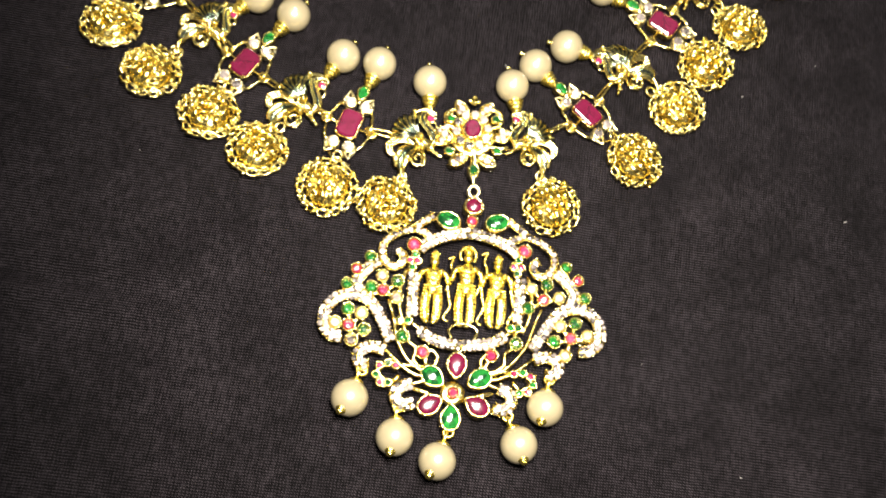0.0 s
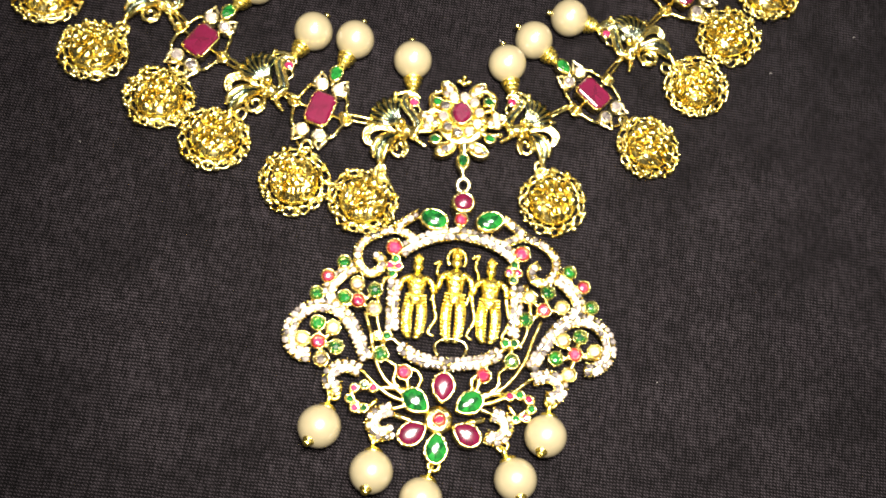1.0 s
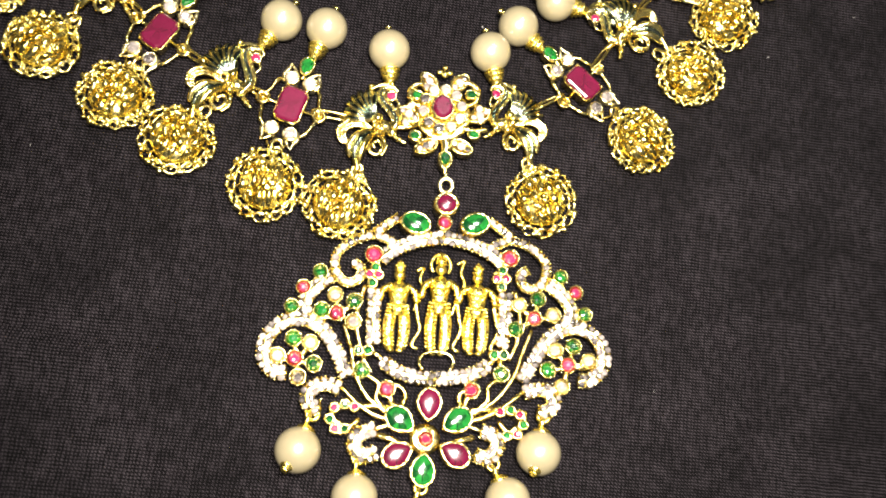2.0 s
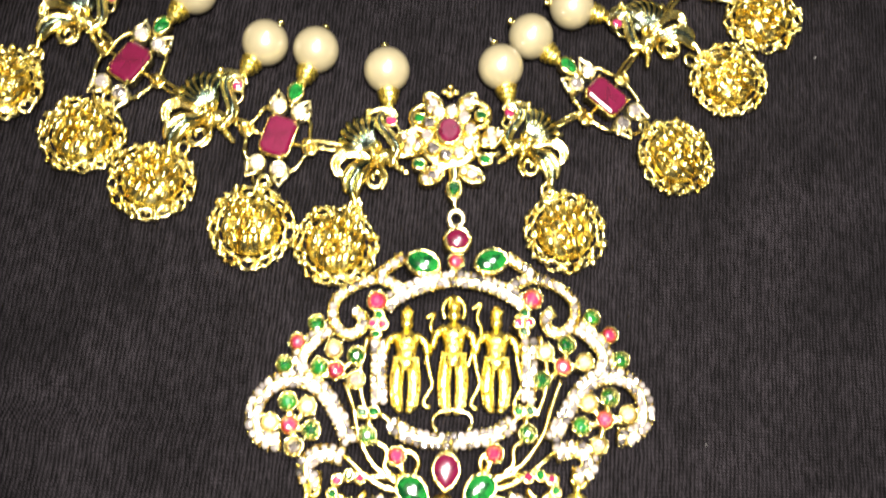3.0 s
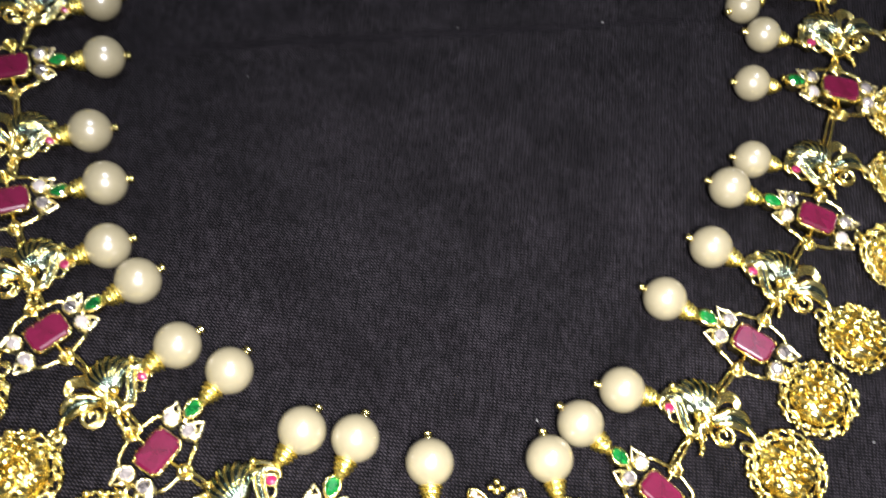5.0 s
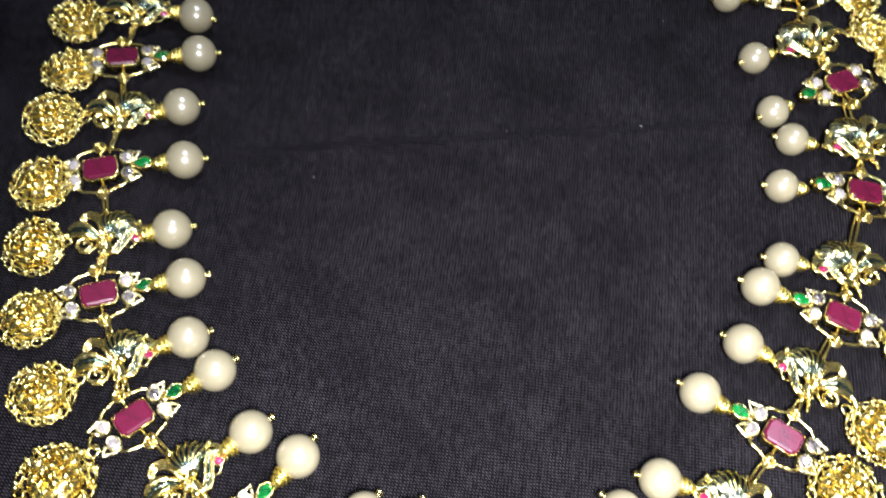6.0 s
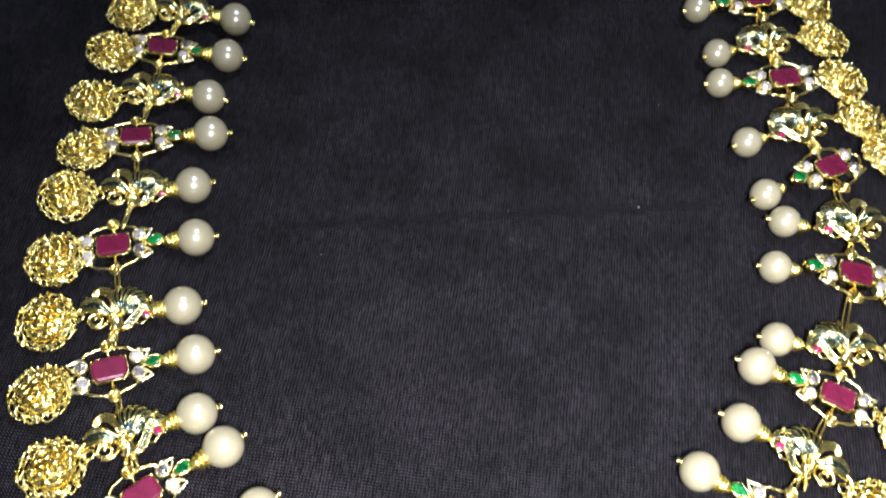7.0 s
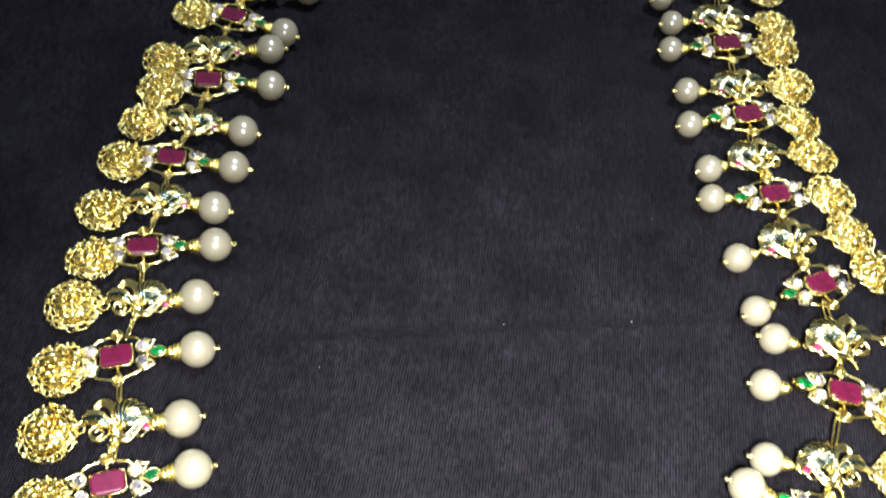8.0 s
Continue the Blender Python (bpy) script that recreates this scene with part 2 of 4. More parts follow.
def cabochon(name, key, outline, size, mat):
    """A polished stone with a softly domed top."""
    if key not in CUTS:
        n, rings = len(outline), [(0.7, -0.45), (1.0, 0.0)] + [(math.cos(a), 0.6 * math.sin(a)) for a in (0.3, 0.6, 0.85, 1.1, 1.35)]
        verts = [(x * k, y * k, z * size) for k, z in rings for x, y in outline]
        faces = [tuple(range(n))[::-1], tuple(range((len(rings) - 1) * n, len(rings) * n))]
        faces += [(i * n + k, i * n + (k + 1) % n, (i + 1) * n + (k + 1) % n, (i + 1) * n + k) for i in range(len(rings) - 1) for k in range(n)]
        CUTS[key] = Shape().add(verts, faces).mesh(name, mat)
    return CUTS[key]


def brilliant(r, n=8):
    """A round cut with kite facets, so that each facet leans its own way."""
    s = Shape()
    rings = [(0.75, -0.40, 0), (1.0, 0.0, 0), (0.98, 0.12, 0), (0.74, 0.34, 0.5), (0.40, 0.46, 0)]
    verts = [(r * k * math.cos(2 * math.pi * (i + o) / n), r * k * math.sin(2 * math.pi * (i + o) / n), r * z) for k, z, o in rings for i in range(n)]
    faces = [tuple(range(n))[::-1], tuple(range(4 * n, 5 * n))]
    for i in range(n):
        j = (i + 1) % n
        for a in (0, 1):
            faces.append((a * n + i, a * n + j, (a + 1) * n + j, (a + 1) * n + i))
        faces += [(2 * n + i, 2 * n + j, 3 * n + i), (3 * n + i, 2 * n + j, 3 * n + j)]
        faces += [(3 * n + i, 3 * n + j, 4 * n + j), (4 * n + i, 3 * n + i, 4 * n + j)]
    return s.add(verts, faces, False)


def round_gem(name, x, y, z, r, mat, parent, label="", turn=0.0):
    if (name, r) not in CUTS:
        CUTS[(name, r)] = brilliant(r).mesh(name, mat)
    data = CUTS[(name, r)]
    return part(name, None, mat, parent, label, (x, y, z), data, turn, (TIPS.uniform(-12, 12), TIPS.uniform(-12, 12)))


def cup(s, x, y, z, r, wall=0.22, depth=1.2, n=12):
    """The gold cup round a round stone whose girdle lies at z."""
    s.loft(circle(r, n), [(-0.1, z - depth), (wall, z - depth), (wall * 1.1, z - 0.1), (wall * 0.6, z + 0.12), (-0.08, z + 0.10), (-0.1, z - 0.25)], (x, y, 0), True, True)
    s.loft(circle(r, n), [(0.0, z - depth), (0.0, z - 0.5)], (x, y, 0))


def deep_cup(s, z, r, depth, n=14):
    """A gold cup whose polished wall slopes down to a sunken stone."""
    s.loft(circle(r, n), [(-0.15, z - depth), (0.20, z - depth), (0.36, z - 0.2), (0.35, z + 0.30), (0.31, z + 0.36), (0.26, z + 0.33), (-0.12, z + 0.0), (-0.14, z - 0.25)], (0, 0, 0), True, True)
    s.loft(circle(r, n), [(0.0, z - depth), (0.0, z - 0.45)], (0, 0, 0))


def bezel(s, outline, x, y, z, wall=0.25, depth=1.3):
    s.loft(outline, [(-0.1, z - depth), (wall, z - depth), (wall * 1.1, z - 0.1), (wall * 0.6, z + 0.14), (-0.10, z + 0.12), (-0.12, z - 0.25)], (x, y, 0), True, True)
    s.loft(outline, [(0.0, z - depth), (0.0, z - 0.55)], (x, y, 0))

# ---------------------------------------------------------------- the cloth


def fold(x, y, x0, y0, x1, y1, width, height):
    """A soft pressed crease along a line, in metres."""
    d = Vector((x1 - x0, y1 - y0))
    q = Vector((x - x0, y - y0))
    u = q.dot(d) / d.length_squared
    off = (q.x * d.y - q.y * d.x) / d.length
    ends = max(0.0, min(1.0, 6 * u, 6 * (1 - u)))
    return height * ends * (off / width) * math.exp(-(off / width) ** 2)


def cloth():
    xs = np.concatenate([np.linspace(-0.55, -0.16, 24)[:-1], np.linspace(-0.16, 0.16, 300), np.linspace(0.16, 0.55, 24)[1:]])
    ys = np.concatenate([np.linspace(-0.45, -0.12, 20)[:-1], np.linspace(-0.12, 0.28, 380), np.linspace(0.28, 0.8, 26)[1:]])
    verts = []
    for y in ys:
        for x in xs:
            z = -0.0004 + 0.0004 * noise.noise((x * 22, y * 22, 3)) + 0.00012 * noise.noise((x * 90, y * 90, 7))
            z += fold(x, y, -0.16, -0.030, -0.012, -0.0415, 0.0028, 0.0024)
            z += fold(x, y, -0.062, 0.0725, 0.046, 0.0935, 0.0018, 0.0014)
            z += fold(x, y, -0.12, -0.075, -0.02, -0.085, 0.006, 0.0008)
            verts.append((x, y, min(z, 0.0006)))
    n = len(xs)
    faces = [(j * n + i, j * n + i + 1, (j + 1) * n + i + 1, (j + 1) * n + i) for j in range(len(ys) - 1) for i in range(n - 1)]
    data = bpy.data.meshes.new("cloth")
    data.from_pydata(verts, [], faces)
    data.polygons.foreach_set("use_smooth", [True] * len(faces))
    data.materials.append(CLOTH)
    return tagged(new("ground_cloth", data), "black woven twill cloth spread flat with faint creases", "cloth", kind="structure")


cloth()

# ---------------------------------------------------------------- pearls


def make_pearl():
    ob = thing("pearl_drop", "round cream pearl on a gold coil cap beside a jewelled link", "pearl", "pearls of the necklace")
    s = Shape()
    s.ball((0, 0, 3.2), 3.2, 32, 20)
    part("pearl", s, PEARL, ob)
    s = Shape()
    s.lathe([(2.75, 0.8), (2.8, 1.15), (3.0, 1.5), (3.2, 1.62), (3.42, 1.5), (3.5, 1.25), (3.6, 1.22), (3.75, 1.42), (3.95, 1.45), (4.1, 1.3), (4.2, 1.05), (4.3, 1.08), (4.5, 1.2), (4.7, 1.12), (4.8, 0.85), (5.2, 0.7), (5.6, 0.55)], (0, 0, 2.9), (0, -1, -0.06), 16)
    part("cap", s, FIGURE_GOLD, ob, "ridged gold coil cap")
    s = Shape()
    s.lathe([(3.05, 0.35), (3.1, 0.62), (3.25, 0.68), (3.42, 0.55), (3.6, 0.5), (3.75, 0.6), (3.95, 0.55), (4.1, 0.3)], (0, 0, 3.2), (0, 1, 0), 10)
    part("pin_head", s, GOLD, ob, "small gold pin head")
    return ob


def make_hanging_pearl():
    ob = thing("hanging_pearl", "round cream pearl hanging from the pendant by a gold loop", "pearl", "pearls under the pendant")
    s = Shape()
    s.ball((0, 0, 3.2), 3.2, 32, 20)
    part("pearl", s, PEARL, ob)
    s = Shape()
    s.lathe([(2.8, 0.9), (2.95, 1.35), (3.2, 1.3), (3.45, 0.85), (3.6, 0.5)], (0, 0, 3.0), (0, -1, 0), 14)
    part("cap", s, FIGURE_GOLD, ob, "small domed gold cap")
    s = Shape()
    s.tube([(0.25, -4.2 - 0.75 * math.cos(a), 3.1 + 0.8 * math.sin(a)) for a in np.linspace(0, 2 * math.pi, 9)[:-1]], 0.3, 7, True, 3)
    s.tube([(0.85 * math.cos(a), -5.2 + 0.75 * math.sin(a), 2.6) for a in np.linspace(0, 2 * math.pi, 9)[:-1]], 0.28, 7, True, 3)
    part("loop", s, FIGURE_GOLD, ob, "gold wire loop")
    s = Shape()
    way = Vector((0.15, 0.82, 0.5))
    s.lathe([(2.95, 0.7), (3.1, 0.95), (3.25, 0.85), (3.4, 0.55), (3.6, 0.6), (3.85, 0.5), (4.0, 0.2)], (0, 0, 3.2), way, 10)
    part("pin_head", s, FIGURE_GOLD, ob, "gold pin head")
    return ob


# ---------------------------------------------------------------- gold beads


def make_bead(seed):
    """A low domed bead: embossed dome in a wire ring, and an openwork crown of scallops and granules round it."""
    rng = random.Random(seed)
    ob = thing("gold_bead", "domed gold filigree bead with an openwork granulated rim", "bead", "gold beads of the necklace")
    s = Shape()
    n, m = 40, 10
    verts, faces = [], []
    for i in range(m + 1):
        b = i / m * math.pi / 2
        for k in range(n):
            a = 2 * math.pi * k / n
            r = 3.8 * math.cos(b) + 0.01
            x, y = r * math.cos(a), r * math.sin(a)
            dent = 0.35 * noise.noise((x * 0.9 + seed * 7, y * 0.5, seed))
            verts.append((x, y, 1.0 + 2.1 * math.sin(b) ** 0.9 + dent * min(1.0, 2 * i / m)))
    for i in range(m):
        for k in range(n):
            l = (k + 1) % n
            faces.append((i * n + k, i * n + l, (i + 1) * n + l, (i + 1) * n + k))
    s.add(verts, faces)
    s.lathe([(0.25, 3.4), (0.3, 3.7), (0.9, 3.8), (1.1, 3.7)], (0, 0, 0), (0, 0, 1), 28)
    part("dome", s, WORN_GOLD, ob)

    def over(x, y):
        d = min(0.97, math.hypot(x, y) / 4.0)
        return 1.1 + 2.3 * math.sqrt(1 - d * d)

    # embossed leaves lying side by side down the dome, granules between them
    s = Shape()
    for col in range(5):
        x0 = -2.9 + col * 1.45 + rng.uniform(-0.15, 0.15)
        half = math.sqrt(max(0.3, 3.6 ** 2 - x0 * x0))
        y = -half
        while y < half - 0.3:
            long = rng.uniform(1.3, 3.0)
            lean, fat = rng.uniform(-0.7, 0.4), rng.uniform(0.45, 0.72)
            pts = []
            for u in (0.0, 0.35, 0.7, 1.0):
                px, py = x0 + lean * (u - 0.5) + 0.25 * math.sin(3 * u + col), min(y + u * long, half)
                pts.append((px, py, over(px, py) + 0.28 * math.sin(math.pi * u) + rng.uniform(-0.08, 0.10)))
            s.tube(pts, [fat * 0.35, fat, fat * 0.85, fat * 0.3], 6, steps=3)
            y += long * 0.86
    for k in range(24):
        a, r0 = rng.uniform(0, 6.283), 3.6 * math.sqrt(rng.random())
        x, y = r0 * math.cos(a), r0 * math.sin(a)
        s.ball((x, y, over(x, y) + 0.22), rng.uniform(0.30, 0.55), 7, 5)
    part("embossed_scroll", s, WORN_GOLD, ob, kind="stuff")
    s = Shape()
    s.tube([(4.3 * math.cos(a), 4.3 * math.sin(a), 1.3 + 0.2 * math.sin(5 * a)) for a in np.linspace(0, 2 * math.pi, 17)[:-1]], 0.17, 6, True, 3)
    part("wire_ring", s, GOLD, ob)
    # the crown: a ring of little wire loops with granule clusters where they meet
    s = Shape()
    count = 13
    for k in range(count):
        a = 2 * math.pi * (k + rng.uniform(-0.12, 0.12)) / count
        c, d = math.cos(a), math.sin(a)
        r0, z0 = 4.72 + rng.uniform(-0.15, 0.15), 1.55 + rng.uniform(-0.3, 0.3)
        ring, wide = [], rng.uniform(0.42, 0.68)
        for w in np.linspace(0, 2 * math.pi, 8)[:-1]:
            u, v = wide * math.cos(w), 0.9 * math.sin(w)
            ring.append((c * (r0 + u) - d * v, d * (r0 + u) + c * v, z0 - 0.35 * math.cos(w)))
        s.tube(ring, rng.uniform(0.15, 0.22), 5, True, 2)
        b = a + math.pi / count
        for r, dz, size, da in ((5.2, 0.0, 0.52, 0.0), (4.95, 0.45, 0.48, 0.04), (5.15, 0.1, 0.36, 0.12), (5.1, 0.05, 0.36, -0.12), (4.55, 0.4, 0.40, 0.0)):
            rr, e = r + rng.uniform(-0.28, 0.24), b + da + rng.uniform(-0.07, 0.07)
            s.ball((rr * math.cos(e), rr * math.sin(e), z0 + dz + rng.uniform(-0.2, 0.2)), size * rng.uniform(0.7, 1.2), 6, 4)
        if k % 2:
            s.ball((5.42 * c, 5.42 * d, z0 - 0.1), rng.uniform(0.26, 0.36), 6, 4)
        s.tube([(3.6 * c, 3.6 * d, 0.9), (4.1 * c, 4.1 * d, 1.2), (4.6 * c, 4.6 * d, 1.2)], 0.2, 5, steps=2)
    part("granulated_rim", s, WORN_GOLD, ob, kind="stuff")
    s = Shape()
    s.tube([(0.75 * math.cos(a), 5.8 + 0.9 * math.sin(a), 1.9 + 0.3 * math.sin(a)) for a in np.linspace(0, 2 * math.pi, 9)[:-1]], 0.26, 6, True, 3)
    part("loop", s, GOLD, ob)
    return ob


# ---------------------------------------------------------------- ruby links


def make_ruby_link(side):
    ob = thing("ruby_link", "gold necklace link with oblong ruby, four crystals and emerald", "jewelled link", "ruby links of the necklace")
    s = Shape()
    # open setting under the stone, corner prongs and milled edge
    s.loft(octagon(1.95, 2.75, 0.6), [(-0.35, 0.9), (0.05, 0.9), (0.16, 2.5), (0.10, 2.85), (-0.06, 2.85), (-0.2, 2.4)], (0, 0, 0), True, True)
    for x, y in ((1.5, 2.45), (-1.5, 2.45), (1.5, -2.45), (-1.5, -2.45)):
        s.ball((x * 1.06, y * 1.06, 3.1), (0.27, 0.27, 0.42), 8, 5)
    for k in range(9):
        for sx in (1, -1):
            s.ball((sx * 2.06, -2.0 + k * 0.5, 2.75), 0.14, 5, 4)
    setting = part("setting", s.mirrored(side), GOLD, ob)
    part("ruby", None, RUBY, setting, "oblong step-cut ruby", (0, 0, 3.0), gem_mesh("ruby", "oblong", octagon(1.98, 2.78, 0.75), 0.95, RUBY))
    s = Shape()
    for sx, sy, tip in ((-1, 1, 1.9), (1, 1, 1.7), (-1, -1, 1.8), (1, -1, 1.9)):
        x, y = sx * 1.45, sy * 4.35
        cup(s, x, y, 2.6, 0.92, 0.24, 1.5)
        # flame-shaped leaf behind each crystal
        s.tube([(x + sx * 0.9, y - sy * 0.7, 1.9), (x + sx * 1.35, y + sy * 0.3, 2.0), (x + sx * 1.0, y + sy * 1.3, 2.1), (x + sx * 0.85, y + sy * (tip + 0.5), 2.3)], [0.32, 0.40, 0.30, 0.08], 6)
        s.tube([(x - sx * 0.85, y + sy * 0.4, 1.9), (x - sx * 0.2, y + sy * 1.3, 2.1), (x + sx * 0.8, y + sy * (tip + 0.4), 2.3)], [0.28, 0.30, 0.08], 6)
    mount = part("leaf_mount", s.mirrored(side), PALE_GOLD, ob)
    for sx, sy in ((-1, 1), (1, 1), (-1, -1), (1, -1)):
        round_gem("crystal", sx * 1.45, sy * 4.35, 2.65, 0.92, CRYSTAL, mount, "round clear crystal", 20 * sx)
    s = Shape()
    bezel(s, pear(0.95, 1.35, 16, 180), 0, 7.0, 2.6, 0.28, 1.4)
    s.tube([(0, 8.2, 2.2), (0, 9.2, 2.5)], 0.5, 7)
    s.tube([(0, 5.8, 1.9), (0, 4.9, 1.8)], 0.4, 6)
    holder = part("bezel", s.mirrored(side), GOLD, ob)
    part("emerald", None, EMERALD, holder, "drop-shaped emerald", (0, 7.0, 2.65), gem_mesh("emerald", "drop_small", pear(0.95, 1.35, 16, 180), 1.0, EMERALD))
    s = Shape()
    for sx in (1, -1):
        # side loops with a bead in each, and the bowed wires that hold them
        s.tube([(sx * 4.45 + 0.85 * math.cos(a), 0.85 * math.sin(a), 2.0) for a in np.linspace(0, 2 * math.pi, 9)[:-1]], 0.34, 6, True, 3)
        s.ball((sx * 4.45, 0, 1.9), 0.55, 8, 5)
        s.tube([(sx * 2.1, 0, 1.7), (sx * 3.7, 0, 1.9)], 0.26, 6)
        s.tube([(sx * 2.6, 4.3, 1.8), (sx * 3.4, 3.3, 2.0), (sx * 3.75, 2.0, 2.0), (sx * 4.2, 0.9, 2.0)], [0.26, 0.32, 0.3, 0.26], 6)
        s.tube([(sx * 2.5, -4.4, 1.8), (sx * 3.5, -3.5, 2.0), (sx * 3.95, -2.1, 2.0), (sx * 4.2, -0.9, 2.0)], [0.26, 0.32, 0.3, 0.26], 6)
    s.tube([(-1.5, -6.4, 1.9), (-0.7, -7.2, 2.0), (0.2, -7.0, 2.0), (1.4, -6.4, 1.9)], 0.24, 6)
    part("wire_frame", s.mirrored(side), GOLD, ob)
    return ob


# ---------------------------------------------------------------- peacock links


def make_peacock(side):
    """Drawn with the neck towards +x; mirrored for the other half of the necklace."""
    ob = thing("peacock_link", "gold peacock-shaped necklace link with dark enamel feathers", "jewelled link", "peacock links of the necklace")
    gold = Shape()
    gold.ball((0.9, 0.4, 2.0), (1.7, 1.15, 1.2), 14, 9)
    gold.ball((2.2, 0.0, 2.0), (0.85, 0.95, 1.0), 10, 6)
    gold.ball((0.2, -0.8, 1.7), (1.2, 0.75, 0.9), 10, 6)
    body = part("body", gold.mirrored(side), GOLD, ob)
    wing = Shape()
    wing.ball((-0.5, 1.3, 2.7), (0.85, 0.8, 0.8), 12, 8)
    for k in range(5):
        a = radians(200 + 32 * k)
        wing.tube([(-0.3 + 0.5 * math.cos(a), 1.0 + 0.5 * math.sin(a), 3.1), (0.2 + 1.1 * math.cos(a), 0.6 + 1.1 * math.sin(a), 3.0), (0.7 + 1.4 * math.cos(a), 0.2 + 1.4 * math.sin(a), 2.3)], [0.16, 0.26, 0.10], 6, steps=3)
    for k in range(6):
        wing.ball((2.6 + 0.3 * math.sin(k * 2.1), 0.9 - 0.33 * k, 2.75 - 0.04 * k), 0.24, 6, 4)
    part("wing", wing.mirrored(side), WORN_GOLD, body)
    # the curved neck: enamel between two gold edges, the head bent over a pink stone
    line = [(2.25, 0.4), (2.3, 1.9), (1.0, 3.2), (-0.6, 4.3), (-1.25, 5.3), (-0.8, 6.4), (0.4, 6.9), (1.2, 6.3)]
    neck = Shape()
    neck.tube([(x, y, 2.3 + 0.07 * k) for k, (x, y) in enumerate(line)], [0.8, 0.78, 0.66, 0.58, 0.55, 0.5, 0.42, 0.2], 9)
    for w in (-1, 1):
        neck.tube([(x + w * 0.5, y + w * 0.38, 2.62 + 0.05 * k) for k, (x, y) in enumerate(line[:6])], [0.24, 0.26, 0.22, 0.2, 0.18, 0.14], 6)
    neck.tube([(0.2, 6.9, 2.8), (-1.0, 6.9, 2.8), (-2.0, 6.4, 2.7), (-2.8, 5.7, 2.5)], [0.42, 0.40, 0.34, 0.25], 7)
    neck.ball((-2.95, 6.0, 2.5), 0.52, 8, 5)
    neck.ball((-2.75, 5.3, 2.4), 0.30, 7, 5)
    neck.tube([(0.3, 6.6, 2.4), (0.0, 7.2, 2.5), (-0.2, 7.9, 2.7)], [0.55, 0.5, 0.55], 7)
    neck.tube([(1.2, 5.3, 2.5), (1.9, 4.5, 2.4), (1.7, 3.6, 2.3), (1.3, 3.0, 2.2)], [0.18, 0.22, 0.2, 0.18], 6)
    cup(neck, 0.45, 5.45, 2.9, 0.74, 0.16, 1.3)
    throat = part("neck", neck.mirrored(side), GOLD, ob)
    dark = Shape()
    dark.tube([(x, y, 2.78 + 0.07 * k) for k, (x, y) in enumerate(line[:6])], [0.24, 0.36, 0.32, 0.28, 0.25, 0.12], 7)
    part("neck_enamel", dark.mirrored(side), DARK, throat, "dark green enamel line")
    round_gem("pink_stone", side * 0.45, 5.45, 2.98, 0.74, PINK, throat, "small round pink stone")
    # the raised fan: enamelled feathers that overlap like a shell, each with a gold edge
    shell = Shape()
    shell.ball((-3.1, 2.0, 1.3), (2.6, 2.2, 0.9), 14, 8)
    fan = part("fan", shell.mirrored(side), DARK, ob)
    for k in range(7):
        u = k / 6
        a = radians(108 + 86 * u)
        c, d = math.cos(a), math.sin(a)
        reach = 4.7 + 0.7 * math.sin(math.pi * u * 0.9 + 0.2)
        curve = [(-0.6, 1.5, 2.5), (-0.6 + 0.36 * reach * c - 0.4 * d, 1.3 + 0.36 * reach * d + 0.4 * c, 3.05), (-0.6 + 0.72 * reach * c - 0.35 * d, 1.2 + 0.72 * reach * d + 0.35 * c, 2.9), (-0.6 + reach * c + 0.25 * d, 1.1 + reach * d - 0.25 * c, 2.0)]
        rib = Shape()
        rib.tube(curve, [0.20, 0.34, 0.42, 0.30], 8, steps=4)
        feather = part("fan_feather", rib.mirrored(side), DARK, fan, "dark green enamelled feather")
        edge = Shape()
        edge.tube([(x - 0.42 * d, y + 0.42 * c, z + 0.06) for x, y, z in curve], [0.18, 0.28, 0.34, 0.26], 6, steps=4)
        part("gold_edge", edge.mirrored(side), GOLD, feather)
    # the open scroll of the tail: three wires side by side
    for k, w in enumerate((0.0, 0.55, 1.05)):
        f = 1 - 0.17 * w
        scroll = Shape()
        scroll.tube([(-0.9, -0.4 - 0.2 * w, 2.1), (-2.6 * f, 0.1 - 0.7 * w, 2.35), (-4.6 * f, -0.5 - 0.6 * w, 2.45), (-5.7 * f, -2.3 - 0.1 * w, 2.3), (-4.9 * f, -3.8 + 0.3 * w, 2.1), (-3.6 * f, -3.9 + 0.2 * w, 1.9)], [0.3, 0.34, 0.36, 0.34, 0.28, 0.2], 7)
        part("tail_scroll", scroll.mirrored(side), GOLD, ob)
    # broad feathers that gather above the bead
    for k, line in enumerate((((-0.9, -0.6), (-2.7, -2.5), (-3.3, -4.5), (-2.7, -5.9)), ((-0.6, -0.9), (-1.9, -2.7), (-2.3, -4.6), (-1.9, -6.2)), ((-0.3, -1.0), (-1.1, -2.9), (-1.3, -4.7), (-1.2, -6.3)))):
        f = Shape()
        f.tube([(x, y, z) for (x, y), z in zip(line, (2.2, 2.75, 2.6, 2.0))], [0.3, 0.62, 0.55, 0.32], 8)
        part("tail_feather", f.mirrored(side), (GOLD, DARK, GOLD)[k], ob)
    curl = Shape()
    curl.tube([(-0.2, -1.0, 2.0), (-0.7, -2.7, 2.3), (-0.2, -4.1, 2.3), (1.1, -4.3, 2.2), (1.5, -2.9, 2.2), (0.6, -2.1, 2.2), (0.0, -2.9, 2.3), (0.5, -3.4, 2.3)], [0.34, 0.36, 0.36, 0.36, 0.34, 0.3, 0.26, 0.2], 7)
    curl.tube([(0.2, -1.0, 1.9), (1.2, -1.5, 2.0), (2.05, -2.8, 2.0), (1.7, -4.2, 2.0)], [0.3, 0.32, 0.28, 0.2], 6)
    part("curl", curl.mirrored(side), GOLD, ob)
    loop = Shape()
    loop.tube([(-2.0, -5.8, 2.0), (-1.3, -6.9, 2.0), (-0.8, -7.5, 1.9)], [0.5, 0.45, 0.35], 7)
